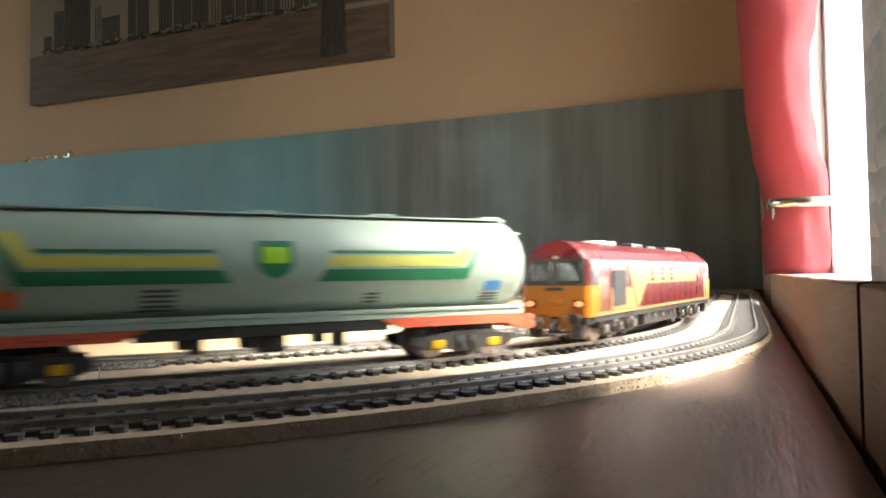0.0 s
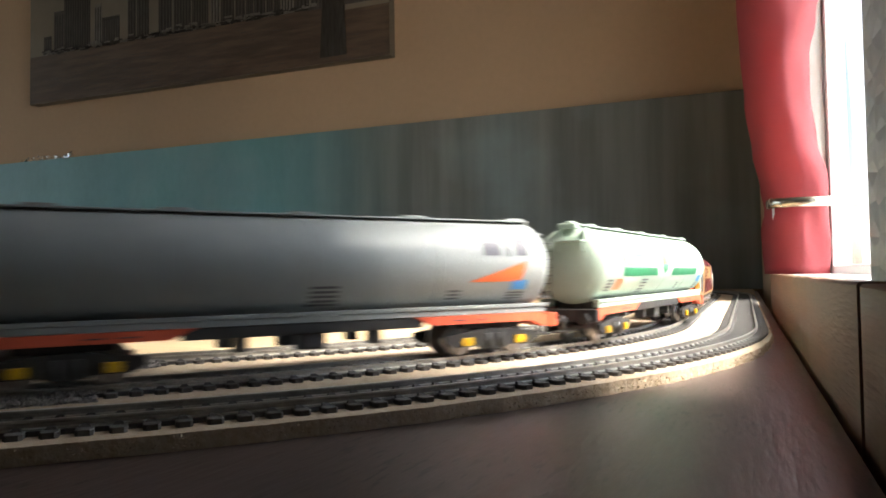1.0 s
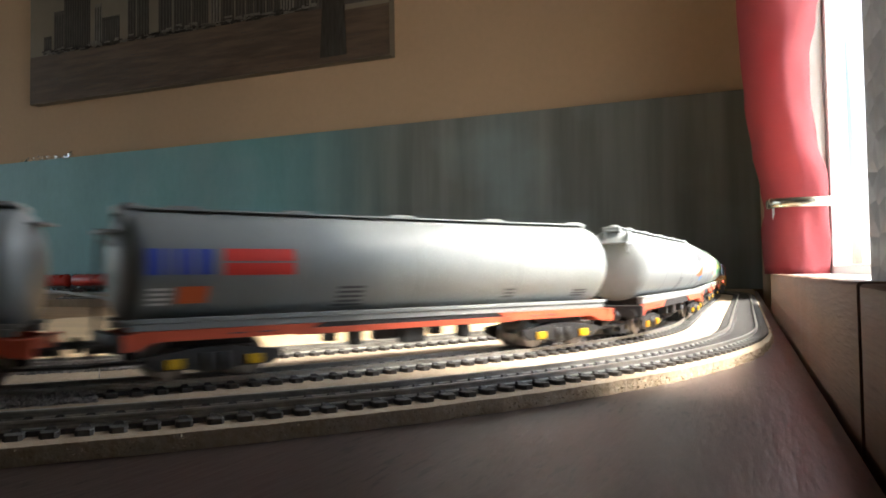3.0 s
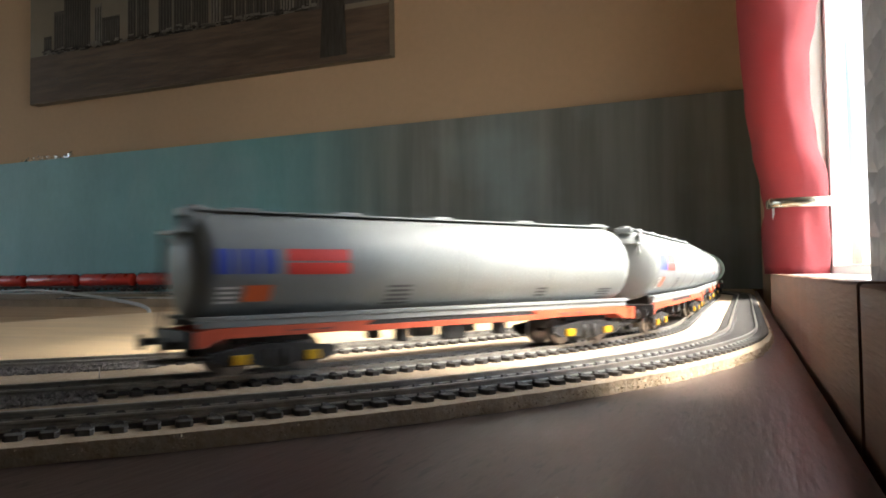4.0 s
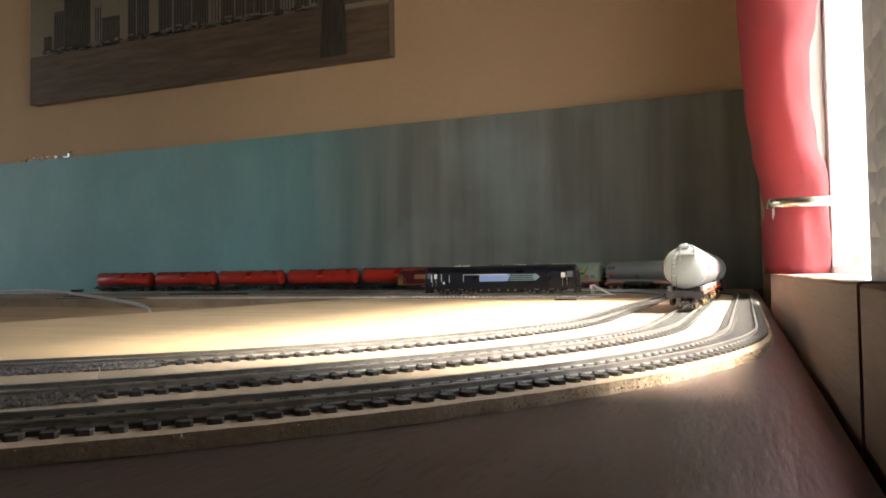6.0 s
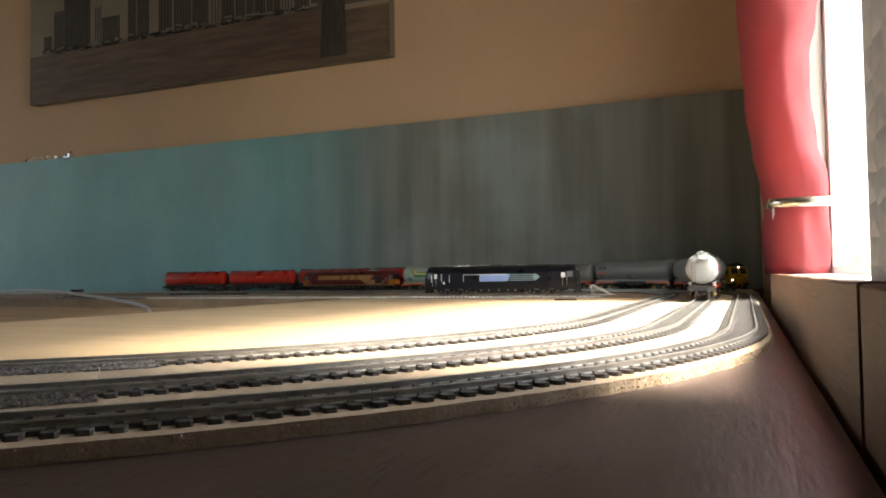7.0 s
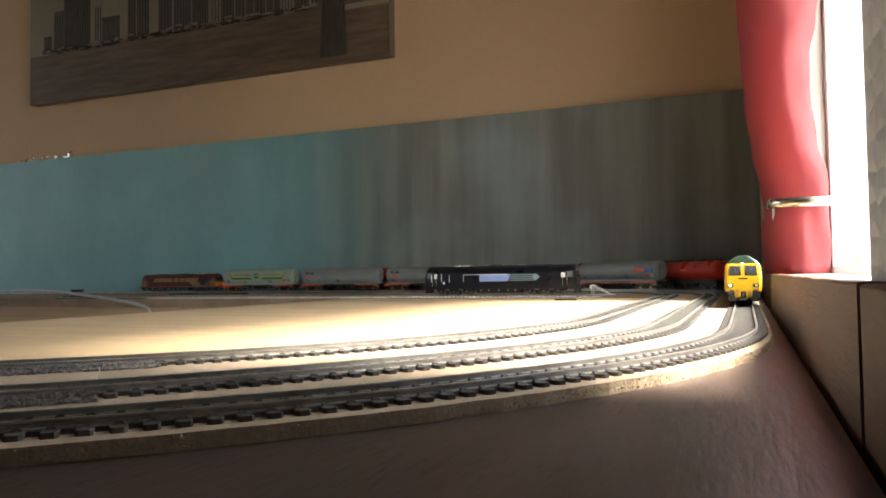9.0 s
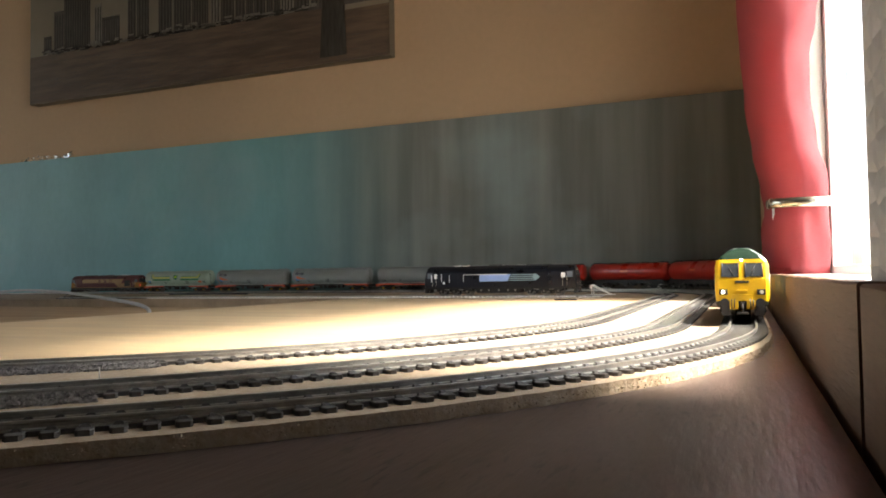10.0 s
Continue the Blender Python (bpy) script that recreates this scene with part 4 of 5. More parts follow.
    for e in (1, -1):
        bg = part("bogie", mbox(B(), e * 80 - 30, e * 80 + 30, -9.5, 9.5, 7, 12, 0.8), UNDER, lo)
        for side in (-1, 1):
            bm = B()
            ya, yb = sorted((side * 12.2, side * 14.6))
            mbox(bm, e * 80 - 33, e * 80 + 33, ya, yb, 7.6, 11.0, 0.7)
            for dx in (-24, 0, 24):
                mbox(bm, e * 80 + dx - 4, e * 80 + dx + 4, ya, yb + (0.8 if side > 0 else 0), 4.0, 9.6, 0.7)
            for dx in (-12, 12):
                mtube(bm, (e * 80 + dx, side * 14.2, 4.2), (e * 80 + dx, side * 14.2, 10), 1.7, 8)
                mbox(bm, e * 80 + dx - 5, e * 80 + dx + 5, ya, yb, 3.0, 4.4, 0.3)
            part("bogie_frame", bm, UNDER, bg)
            bm = B()
            for dx in (-24, 0, 24):
                mtube(bm, (e * 80 + dx, side * 14.6, 7.0), (e * 80 + dx, side * 15.9, 7.0), 2.0, 12)
            for dx in (-17, 9):
                mtube(bm, (e * 80 + dx, side * 15.3, 10.4), (e * 80 + dx + 8, side * 15.3, 10.4), 1.2, 8)
            part("axle_boxes", bm, STEEL, bg)
        for dx in (-24, 0, 24):
            wheelset(lo, e * 80 + dx, 7.0)
    # roof
    rm = roof or ROOFGREY
    bm = B()
    mbox(bm, 48, 92, -6.5, 6.5, 49.6, 51.9, 0.5)
    for k in range(9):
        mbox(bm, 50 + k * 4.6, 52.4 + k * 4.6, -6, 6, 51.9, 52.3)
    part("roof_grille", bm, ROOFGREY, lo)
    bm = B()
    for x in (-78, -62):
        mtube(bm, (x, 0, 50), (x, 0, 52.3), 6.6, 18)
    part("roof_fans", bm, SILVER, lo, "pale round roof fans")
    bm = B()
    mbox(bm, -20, 4, -3.4, 3.4, 50.5, 52.8, 0.8)
    mbox(bm, 10, 30, -4.6, 4.6, 50.4, 51.8, 0.4)
    part("exhaust", bm, rm, lo)
    bm = B()
    for x in range(-104, 105, 16):
        for side in (-1, 1):
            mbox(bm, x, x + 0.5, *sorted((side * 17.45, side * 17.62)), 16, 38)
    tagged(part("panel_joints", bm, main, lo), kind="stuff")
    livery(lo)
    return lo


def side_poly(bm, side, pts, lift=0.25):
    """A flat painted panel on the body side from (x, z) corners."""
    y = side * (17.5 + lift) * MM
    a = [bm.verts.new((x * MM, y, z * MM)) for x, z in pts]
    b = [bm.verts.new((x * MM, side * 17.4 * MM, z * MM)) for x, z in pts]
    n = len(a)
    bm.faces.new(a)
    bm.faces.new(b[::-1])
    for k in range(n):
        bm.faces.new((a[k], a[(k + 1) % n], b[(k + 1) % n], b[k]))
    return bm


def livery_gold(lo):
    for side in (-1, 1):
        part("gold_band", side_poly(side_poly(side_poly(B(), side, [(-104, 16), (-58, 16), (-68, 27), (-104, 27)]), side, [(-66, 26), (-56, 16), (-40, 28), (-40, 40), (-76, 40)], 0.3), side, [(-42, 28.5), (88, 28.5), (88, 39.5), (-42, 39.5)], 0.2), GOLD, lo, "broad gold lettering band")
        bm = B()
        for x0 in (-30, -8, 14):
            for k, w in enumerate((9, 6, 9)):
                side_poly(bm, side, [(x0, 30 + k * 3), (x0 + w, 30 + k * 3), (x0 + w, 32 + k * 3), (x0, 32 + k * 3)], 0.45)
        part("letter_bars", bm, MAROON, lo)
        part("grille", side_poly(B(), side, [(-101, 18), (-80, 18), (-80, 36), (-101, 36)], 0.6), UNDER, lo, "dark square air intake grille")
        part("sole_stripe", side_poly(B(), side, [(-128, 14.2), (128, 14.2), (128, 15.6), (-128, 15.6)], 0.4), GOLD, lo)


def livery_green(lo):
    for side in (-1, 1):
        bm = B()
        x = -38
        for k in range(10):
            w = (5.2, 3.0, 4.4, 2.2, 5.0)[k % 5]
            side_poly(bm, side, [(x, 25), (x + w, 25), (x + w, 30.5 if k else 34), (x, 30.5 if k else 34)], 0.3)
            x += w + 1.6
        part("letter_bars", bm, STRIPEYELLOW, lo, "yellow lettering bars")
        part("grille", side_poly(B(), side, [(-98, 18), (-80, 18), (-80, 33), (-98, 33)], 0.5), ROOFGREY, lo)
        part("sole_stripe", side_poly(B(), side, [(-112, 14.2), (112, 14.2), (112, 15.4), (-112, 15.4)], 0.4), YELLOW, lo)


def livery_blue(lo):
    for side in (-1, 1):
        part("pale_panel", side_poly(B(), side, [(-32, 24), (18, 24), (24, 36), (-32, 36)], 0.3), PALEBLUE, lo, "pale blue lettering panel")
        bm = B()
        for k in range(4):
            z = 25 + k * 3.1
            side_poly(bm, side, [(20 + k * 1.4, z), (66, z), (66, z + 1.4), (20.6 + k * 1.4, z + 1.4)], 0.3)
        part("speed_stripes", bm, MINT, lo, "pale green speed stripes")
        part("arrow_head", side_poly(B(), side, [(66, 24.5), (74, 31), (66, 37.5), (62, 31)], 0.35), MINT, lo)
        bm = B()
        side_poly(bm, side, [(-62, 35.2), (18, 35.2), (18, 36.4), (-62, 36.4)], 0.4)
        side_poly(bm, side, [(-62, 24), (-61, 24), (-61, 36), (-62, 36)], 0.4)
        part("outline", bm, WHITEMARK, lo)
        bm = B()
        for x0, z0, w, h in ((110, 29.5, 7, 8), (-116, 29.5, 5, 8), (-100, 20, 4, 4), (-122, 24, 1.2, 12), (-88, 22, 1, 14), (-103, 24, 1, 14)):
            side_poly(bm, side, [(x0, z0), (x0 + w, z0), (x0 + w, z0 + h), (x0, z0 + h)], 0.35)
        tagged(part("door_marks", bm, WHITEMARK, lo), kind="stuff")


R_T, Z_T, HALF = 19.0, 37.5, 111.0


def barrel_patch(bm, side, xz, lift=0.18):
    """A painted shape that hugs the barrel, from a convex outline of (x, z)."""
    zs = [p[1] for p in xz]
    z0, z1 = min(zs), max(zs)
    n = max(3, int((z1 - z0) / 1.2))
    rows = []
    for k in range(n + 1):
        z = z0 + (z1 - z0) * k / n
        z = min(max(z, z0 + 1e-4), z1 - 1e-4)
        xs = []
        for (xa, za), (xb, zb) in zip(xz, xz[1:] + xz[:1]):
            if (za - z) * (zb - z) <= 0 and za != zb:
                xs.append(xa + (xb - xa) * (z - za) / (zb - za))
        r = R_T + lift
        y = side * math.sqrt(max(0.01, r * r - (z - Z_T) ** 2))
        rows.append((bm.verts.new((min(xs) * MM, y * MM, z * MM)), bm.verts.new((max(xs) * MM, y * MM, z * MM))))
    for (a, b), (c, d) in zip(rows, rows[1:]):
        bm.faces.new((a, b, d, c)).smooth = True
    return bm


def rect(x0, x1, z0, z1):
    return [(x0, z0), (x1, z0), (x1, z1), (x0, z1)]


def tank_wagon(label, paint, marks, frame_paint=SOLERED, sole=TANKGREY, boxes=YELLOW, group="", middle=False):
    tw = tagged(new("tank_wagon"), label, "tank wagon", group)
    rings = []
    prof = [(-HALF, 0.4), (-HALF + 0.4, 8), (-HALF + 1.3, 13.5), (-HALF + 2.8, 16.8), (-HALF + 5.0, 18.5), (-HALF + 7.5, 19.0)]
    prof = prof + [(-x, r) for x, r in prof[::-1]]
    for x, r in prof:
        rings.append([(x * MM, math.cos(2 * math.pi * k / 48) * r * MM, (Z_T + math.sin(2 * math.pi * k / 48) * r) * MM) for k in range(48)])
    part("barrel", loft(B(), rings), paint, tw)
    for x in (-52, 0, 52):
        bm = B()
        ring = []
        for xx, r in ((x - 0.5, 19.0), (x - 0.4, 19.14), (x + 0.4, 19.14), (x + 0.5, 19.0)):
            ring.append([(xx * MM, math.cos(2 * math.pi * k / 40) * r * MM, (Z_T + math.sin(2 * math.pi * k / 40) * r) * MM) for k in range(40)])
        part("weld_band", loft(bm, ring, caps=False), paint, tw)
    # walkway along the top with raised hatches
    bm = B()
    mbox(bm, -106, 106, -6.5, 6.5, 56.7, 57.3, 0.1)
    for x in range(-98, 99, 14):
        mbox(bm, x, x + 1, -5, 5, 55.6, 56.8)
    walkw = part("walkway", bm, sole, tw)
    for x in (-88, -46, 0, 48, 99):
        bm = B()
        mbox(bm, x - 5.2, x + 5.2, -5.6, 5.6, 57.2, 58.3, 0.3)
        mtube(bm, (x, 0, 58.0), (x, 0, 58.6), 1.6, 12)
        part("hatch", bm, sole, walkw)
    for side in (-1, 1):
        # pale ledge, cranked frame, black middle
        bm = B()
        mbox(bm, -109, 109, *sorted((side * 12.5, side * 15.6)), 19.4, 20.8, 0.2)
        mbox(bm, -108, 108, *sorted((side * 12.5, side * 15.0)), 17.0, 19.3, 0.2)
        part("ledge", bm, sole, tw)
        for e in (-1, 1):
            bm = B()
            pts = [(42, 16.9), (50, 13.4), (100, 13.4), (106, 10.8), (113, 10.8), (113, 15.2), (104, 16.9)]
            a = [bm.verts.new((e * x * MM, side * 15.4 * MM, z * MM)) for x, z in pts]
            b = [bm.verts.new((e * x * MM, side * 13.2 * MM, z * MM)) for x, z in pts]
            for k in range(len(pts)):
                bm.faces.new((a[k], a[(k + 1) % 7], b[(k + 1) % 7], b[k]))
            bm.faces.new(a)
            bm.faces.new(b[::-1])
            part("end_frame", bm, frame_paint, tw)
            bm = B()
            for xx in (60, 70):
                mbox(bm, *sorted((e * xx, e * (xx + 6))), *sorted((side * 15.3, side * 15.6)), 14.8, 15.2)
            part("frame_lettering", bm, MARKDARK, tw)
        bm = B()
        mbox(bm, -46, 46, *sorted((side * 11.5, side * 14.6)), 12.8, 16.9, 0.3)
        part("middle_frame", bm, UNDER, tw)
        if middle:
            part("frame_rail", mbox(B(), -52, 52, *sorted((side * 14.7, side * 15.2)), 13.0, 15.2, 0.1), frame_paint, tw)
        bm = B()
        for x, w, z in ((-26, 2.4, 7.6), (0, 5.5, 7.0), (26, 2.4, 7.6)):
            mbox(bm, x - w, x + w, *sorted((side * 8, side * 13.2)), z, 13, 0.8)
        part("discharge_gear", bm, UNDER, tw)
    for e in (-1, 1):
        part("headstock", mbox(B(), *sorted((e * 110, e * 113.5)), -16, 16, 10.4, 16.4, 0.3), frame_paint if e == 1 else UNDER, tw)
        for side in (-1, 1):
            bm = B()
            mtube(bm, (e * 113, side * 11.5, 12), (e * 118.5, side * 11.5, 12), 1.3, 8)
            mtube(bm, (e * 118.5, side * 11.5, 12), (e * 120, side * 11.5, 12), 2.7, 12)
            part("buffer", bm, UNDER, tw)
        bm = B()
        mbox(bm, *sorted((e * 100, e * 121.5)), -3.2, 3.2, 5.4, 6.4, 0.2)
        mbox(bm, *sorted((e * 113, e * 116)), -1.0, 1.0, 10, 12.6, 0.2)
        mtube(bm, (e * 115.5, 0, 11), (e * 115.5, 0, 4.5), 0.5, 6)
        part("coupling", bm, BLACK, tw)
        part("saddle", mbox(B(), *sorted((e * 66, e * 96)), -12, 12, 11.0, 20.5, 0.4), UNDER, tw)
        # bogie
        bg = part("bogie", mbox(B(), e * 80.6 - 6, e * 80.6 + 6, -12, 12, 6, 11.2, 0.6), UNDER, tw)
        for side in (-1, 1):
            bm = B()
            pts = [(-23.5, 8.6), (-23.5, 6.0), (-19.5, 3.8), (-8, 3.8), (-5, 2.6), (5, 2.6), (8, 3.8), (19.5, 3.8), (23.5, 6.0), (23.5, 8.6), (14, 9.8), (6, 10.8), (-6, 10.8), (-14, 9.8)]
            a = [bm.verts.new(((e * 80.6 + x) * MM, side * 14.2 * MM, z * MM)) for x, z in pts]
            b = [bm.verts.new(((e * 80.6 + x) * MM, side * 12.0 * MM, z * MM)) for x, z in pts]
            n = len(pts)
            for k in range(n):
                bm.faces.new((a[k], a[(k + 1) % n], b[(k + 1) % n], b[k]))
            bm.faces.new(a)
            bm.faces.new(b[::-1])
            mtube(bm, (e * 80.6 - 3, side * 14.4, 3.2), (e * 80.6 - 3, side * 14.4, 9), 1.3, 8)
            mtube(bm, (e * 80.6 + 3, side * 14.4, 3.2), (e * 80.6 + 3, side * 14.4, 9), 1.3, 8)
            part("bogie_frame", bm, UNDER, bg)
            for dx in (-13.4, 13.4):
                bm = B()
                mbox(bm, e * 80.6 + dx - 2.5, e * 80.6 + dx + 2.5, *sorted((side * 14.1, side * 15.4)), 4.2, 7.6, 0.5)
                mbox(bm, e * 80.6 + dx - 2.7, e * 80.6 + dx + 2.7, *sorted((side * 14.1, side * 15.6)), 5.6, 6.1)
                part("axle_box", bm, boxes, bg, "yellow axle box cover" if boxes is YELLOW else "")
        for dx in (-13.4, 13.4):
            wheelset(tw, e * 80.6 + dx, 6.4)
    # ladder on the trailing end, with a step under the last hatch
    bm = B()
    for y in (7.0, 11.0):
        mtube(bm, (-113.4, y, 14.5), (-112.6, y, 51.0), 0.35, 6)
    for k in range(9):
        z = 17 + k * 3.9
        mtube(bm, (-113.0, 7.0, z), (-113.0, 11.0, z), 0.3, 6)
    part("ladder", bm, ROOFGREY, tw)
    bm = B()
    mbox(bm, -115.5, -107, -9.5, 4.5, 48.6, 49.6, 0.2)
    for y in (-8.6, 3.6):
        mtube(bm, (-115.0, y, 49.0), (-109.5, y, 43.5), 0.4, 6)
        mbox(bm, -109.5, -104, y - 0.6, y + 0.6, 49.6, 55.6, 0.2)
    part("platform", bm, sole, tw)
    bm = B()
    mbox(bm, -109.5, -99.5, -4.6, 4.6, 55.2, 58.0, 0.6)
    mtube(bm, (-104.5, 0, 57.8), (-104.5, 0, 59.0), 2.6, 14)
    part("end_hatch", bm, sole, tw)
    bm = B()
    mbox(bm, 106, 114, -6.5, 6.5, 51.0, 51.8, 0.2)
    mbox(bm, 103, 107, -4, 4, 51.0, 56.8, 0.2)
    part("end_step", bm, sole, tw)
    marks(tw)
    return tw


def small_labels(tw, panel, plate, blue=True):
    for side in (-1, 1):
        bm = B()
        for k in range(4):
            barrel_patch(bm, side, rect(panel - 6, panel + 5, 24 + k * 1.7, 24.9 + k * 1.7))
        barrel_patch(bm, side, rect(panel - 7, panel + 6, 22.6, 23.4))
        for k in range(3):
            barrel_patch(bm, side, rect(plate - 3, plate + 3, 23.5 + k * 1.5, 24.3 + k * 1.5))
        tagged(part("data_panel", bm, MARKDARK, tw), kind="stuff")
        if blue:
            part("blue_label", barrel_patch(B(), side, rect(88, 96, 27, 31)), SKYBLUE, tw)
        bm = B()
        for k in range(3):
            barrel_patch(bm, side, rect(87, 96, 23 + k * 1.2, 23.7 + k * 1.2))
        part("label_lines", bm, MARKDARK, tw)


def marks_green(tw):
    small_labels(tw, -38, 38)
    for side in (-1, 1):
        for e in (1, -1):
            def m(pts):
                return [(e * x, z) for x, z in pts]
            part("green_stripe", barrel_patch(B(), side, m([(15.5, 31.8), (79, 31.8), (79, 36.2), (18.5, 36.2)])), STRIPEGREEN, tw, "broad green stripe")
            part("thin_stripe", barrel_patch(B(), side, m([(20.5, 42), (74, 42), (74, 43.2), (21.3, 43.2)])), STRIPEGREEN, tw, "thin green stripe")
            part("green_flash", barrel_patch(B(), side, m([(79, 31.8), (81, 36.2), (88, 48.5), (85.5, 48.5), (78, 35)])), STRIPEGREEN, tw)
            part("yellow_stripe", barrel_patch(B(), side, m([(19, 37.2), (76, 37.2), (76, 41.2), (20.6, 41.2)]), 0.22), STRIPEYELLOW, tw, "yellow stripe")
            part("yellow_flash", barrel_patch(B(), side, m([(76, 37.2), (78.4, 38.6), (84.6, 48.5), (79, 48.5), (74, 40.8)]), 0.24), STRIPEYELLOW, tw)
        part("shield", barrel_patch(B(), side, [(-6.8, 46.5), (-6.8, 38), (-4.4, 34.8), (0, 32.8), (4.4, 34.8), (6.8, 38), (6.8, 46.5)]), STRIPEGREEN, tw, "green shield")
        part("shield_centre", barrel_patch(B(), side, rect(-4.6, 4.6, 38.5, 44.2), 0.26), LIME, tw)
        bm = B()
        for k in range(4):
            barrel_patch(bm, side, rect(-101, -93, 24.5 + k * 1.6, 25.4 + k * 1.6))
        tagged(part("end_lettering", bm, MARKDARK, tw), kind="stuff")
        part("hazard_square", barrel_patch(B(), side, rect(-89, -78, 25, 30.5)), MARKORANGE, tw)


def marks_triangle(tw):
    small_labels(tw, 4, 60)
    for side in (-1, 1):
        bm = B()
        barrel_patch(bm, side, [(66, 30.5), (92, 30.5), (95, 39.0)])
        part("orange_triangle", bm, MARKORANGE, tw, "orange triangle mark")
        bm = B()
        for x0, x1, z0, z1 in ((73, 82, 41.4, 46.8), (84.5, 87, 41, 48.6), (89.5, 96, 41.4, 48.0)):
            barrel_patch(bm, side, rect(x0, x1, z0, z1))
        part("dark_logo", bm, MARKDARK, tw, "dark bars of a worn logo")


def marks_square(tw):
    small_labels(tw, -30, 48, blue=False)
    for side in (-1, 1):
        bm = B()
        barrel_patch(bm, side, rect(-79, -54, 34.5, 38.6))
        barrel_patch(bm, side, rect(-79, -54, 39.2, 43.4))
        part("red_square", bm, MARKRED, tw, "red square mark")
        bm = B()
        for x0, x1, z0, z1 in ((-104, -99.2, 34.8, 43.2), (-97.4, -95.4, 34.8, 43.2), (-93.6, -89.6, 34.8, 43.2), (-87.8, -82.6, 34.8, 43.2)):
            barrel_patch(bm, side, rect(x0, x1, z0, z1))
        part("blue_logo", bm, MARKBLUE, tw, "blue bars of a logo")
        bm = B()
        for k in range(4):
            barrel_patch(bm, side, rect(-103, -96, 25 + k * 1.6, 25.8 + k * 1.6))
        part("white_lines", bm, WHITEMARK, tw)
        bm = B()
        barrel_patch(bm, side, rect(-94, -84, 25.4, 31.0))
        part("hazard_square", bm, MARKORANGE, tw)


def marks_red(tw):
    for side in (-1, 1):
        bm = B()
        barrel_patch(bm, side, rect(-10, 12, 37, 41))
        part("pale_mark", bm, MARKORANGE, tw)


# ---- build ----
room()
baseboards()
fascia()
backdrop()
curtain()
canvas()
SLEEPER_MESH = sleeper_mesh()
track("outer railway track curving on cork with black sleepers", OUT_C, OUT_R, -0.68, 0.56, SLEEPER_MESH)
track("middle railway track curving on cork with black sleepers", MID_C, MID_R, -0.60, 0.50, SLEEPER_MESH)
track("inner railway track curving on cork with black sleepers", INN_C, INN_R, -0.52, 0.50, SLEEPER_MESH)
siding()
buffer_stop(-0.232, 1.216, "grey lattice buffer stop at the end of the siding", SUNLITGREY, 0)
buffer_stop(-1.375, 1.216, "black buffer stop at the far end of the siding", BLACK, 180)
ballast()
cable()
scraps()
parked = loco("navy blue diesel locomotive with pale blue panel parked on the siding", NAVY, NAVY, NAVY, livery_blue)
parked.matrix_basis = pose(-0.390, 1.216, 0)

lead_a = loco("maroon and gold diesel locomotive with yellow nose and lit tail lamps", MAROON, ORANGEYEL, MAROON, livery_gold, rear_lamp=TAIL)
TRAIN_A = [lead_a] + [
    tank_wagon("pale green bogie tank wagon with green and yellow stripes", TANKGREEN, marks_green, sole=TANKGREEN, group="grey tank train"),
    tank_wagon("silver grey bogie tank wagon with an orange triangle", TANKGREY, marks_triangle, group="grey tank train"),
    tank_wagon("silver grey bogie tank wagon with an orange triangle", TANKGREY, marks_triangle, group="grey tank train"),
    tank_wagon("silver grey bogie tank wagon with a red square mark", TANKGREY, marks_square, group="grey tank train", middle=True),
    tank_wagon("silver grey bogie tank wagon with a red square mark", TANKGREY, marks_square, group="grey tank train", middle=True)]
SPIN_A = SPINNERS[6:]
SPINNERS.clear()
TRAIN_B = [loco("green diesel locomotive with a bright yellow front and lit headlamps", GREEN, YELLOW, YELLOW, livery_green, front_lamp=HEAD, roof=GREEN),
           loco("dark green diesel locomotive with yellow cab ends coupled second", GREEN, YELLOW, GREEN, livery_green, roof=GREEN)] + [
    tank_wagon("red bogie tank wagon on a black frame", TANKRED, marks_red, frame_paint=UNDER, sole=UNDER, boxes=STEEL, group="red tank train") for _ in range(5)]

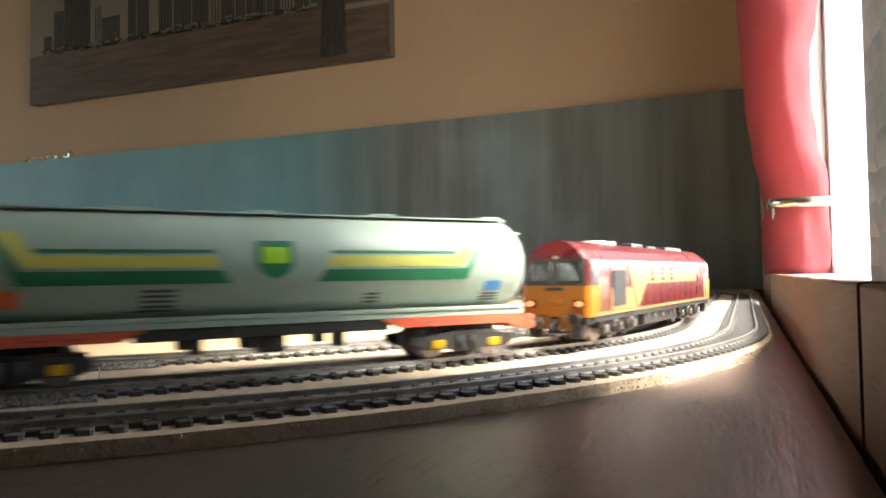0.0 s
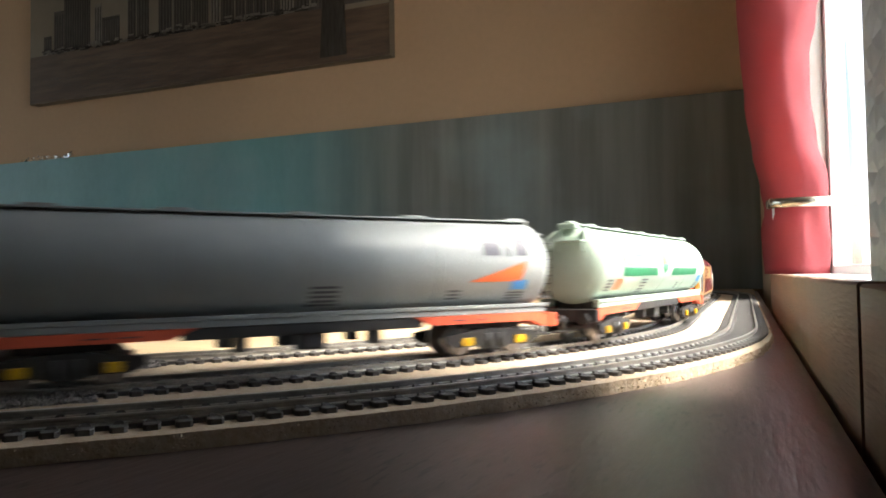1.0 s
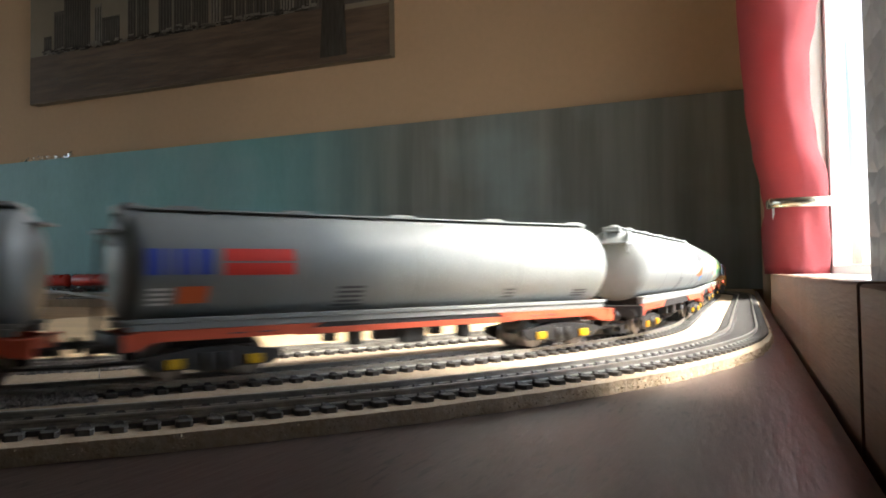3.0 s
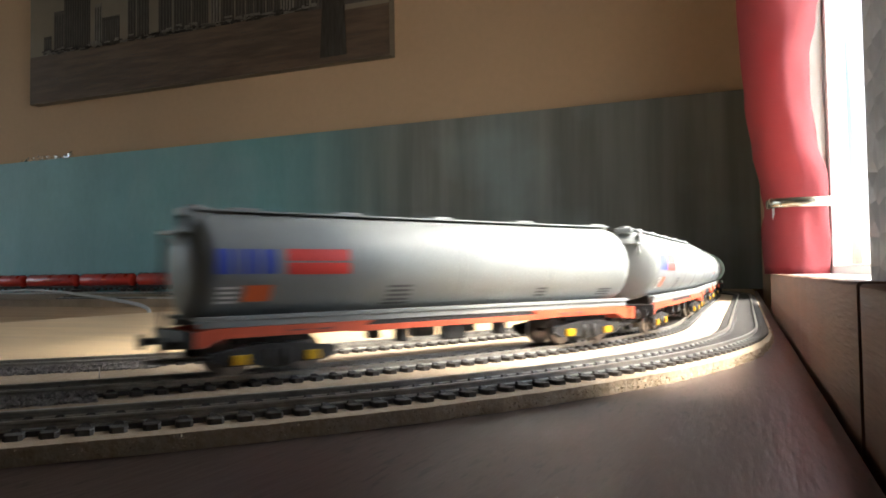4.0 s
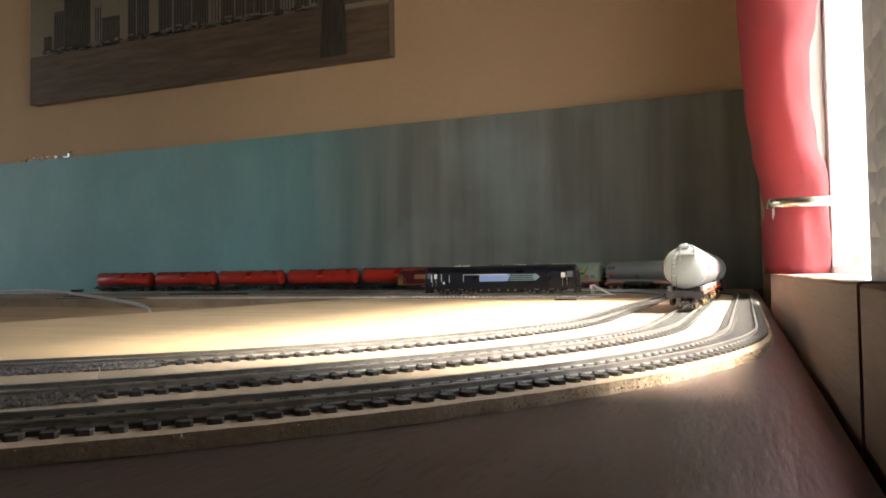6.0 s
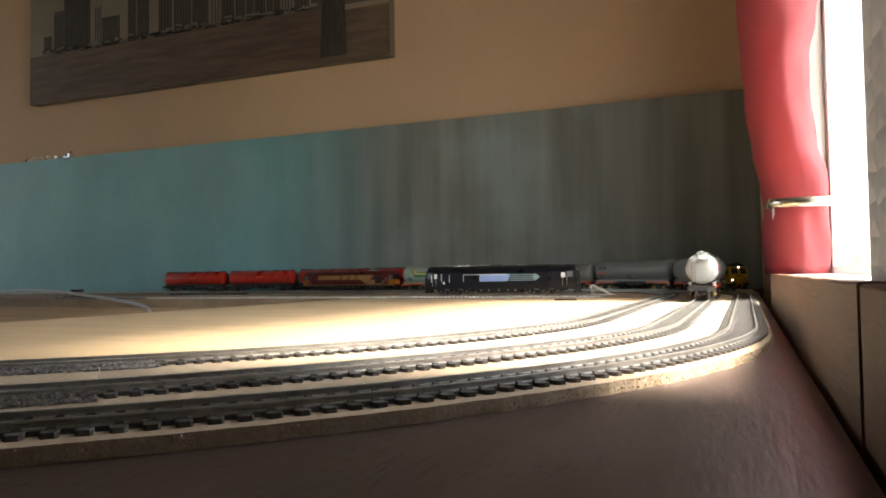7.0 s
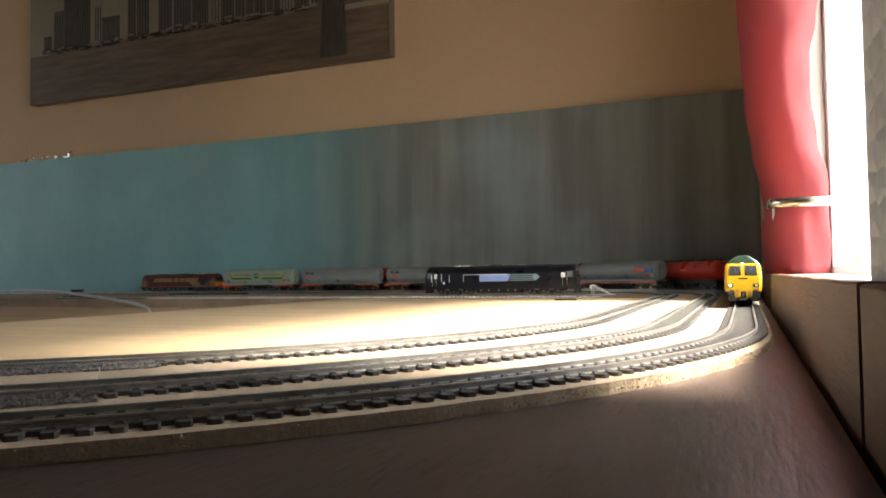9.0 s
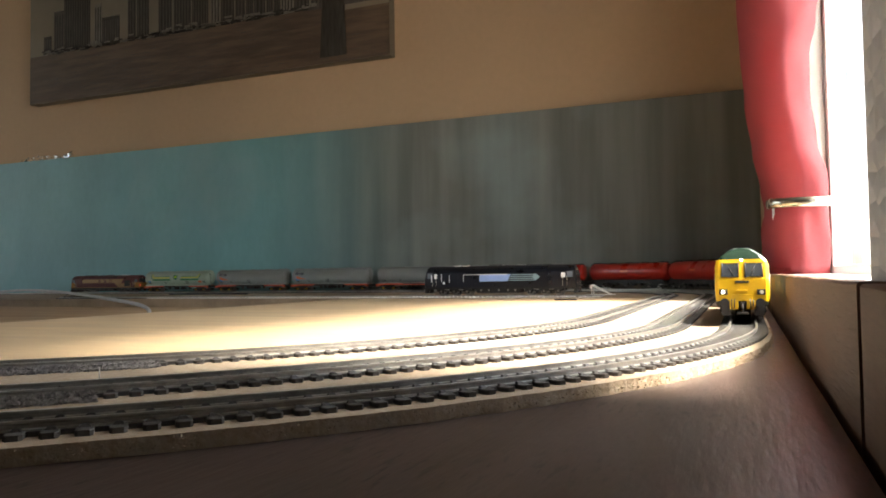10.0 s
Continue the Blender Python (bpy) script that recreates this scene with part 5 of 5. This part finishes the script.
SPIN_B = list(SPINNERS)
for wagon in TRAIN_B[2:]:
    wagon.scale = (0.96, 1, 1)  # a slightly shorter type
for wagon in TRAIN_A[1:]:
    wagon.scale = (1.04, 1.04, 1.04)

# distance from the train's front to the middle of each vehicle, and half the spacing of its bogies
A_AT = [0.1405] + [0.4142 + 0.2536 * k + 0.003 * (k in (1, 3)) for k in range(5)]
B_AT = [0.1405, 0.438] + [0.602 + 0.117 + 0.2345 * k for k in range(5)]


def on_line(s, half, c, r, way):
    """The pose of a vehicle whose middle is at s on a line, carried by two bogies; way -1 runs the line backwards."""
    xa, ya, _ = track_point(s + half * way, c, r)
    xb, yb, _ = track_point(s - half * way, c, r)
    return pose((xa + xb) / 2, (ya + yb) / 2, 0, 0, 0, math.degrees(math.atan2(ya - yb, xa - xb)))


def run_a(t):
    """How far the grey tank train has gone."""
    return 0.27658 * t - 0.0009 * t * t + 0.00008 * t ** 3 - 0.008 * math.exp(-((t - 5.3) / 0.75) ** 2) - 0.0035 * math.exp(-((t - 1.0) / 0.4) ** 2) + 0.005 * math.exp(-((t - 2.6) / 0.3) ** 2)


def motions():
    times = [k * 0.2 for k in range(51)]
    for k, (ob, at) in enumerate(zip(TRAIN_A, A_AT)):
        half = 0.080 if k == 0 else 0.0838
        walk(ob, [(t, on_line(0.0682 + run_a(t) - at, half, MID_C, MID_R, 1)) for t in times])
    end = TOP_Y - OUT_C[1] + OUT_R * math.pi / 2
    for k, (ob, at) in enumerate(zip(TRAIN_B, B_AT)):
        half = 0.080 if k < 2 else 0.0774
        walk(ob, [(t, on_line(end - (1.490 + 0.2714 * (t - 10.0) - at), half, OUT_C, OUT_R, -1)) for t in times])
    # wheels turn with the distance run
    ticks = [k / 30 for k in range(301)]
    for ob, r in SPIN_A + SPIN_B:
        place = ob.location.copy()
        run = run_a if (ob, r) in SPIN_A else (lambda t: 0.2714 * t)
        walk(ob, [(t, Matrix.LocRotScale(place, Euler((0, run(t) / r, 0)), None)) for t in ticks])


motions()
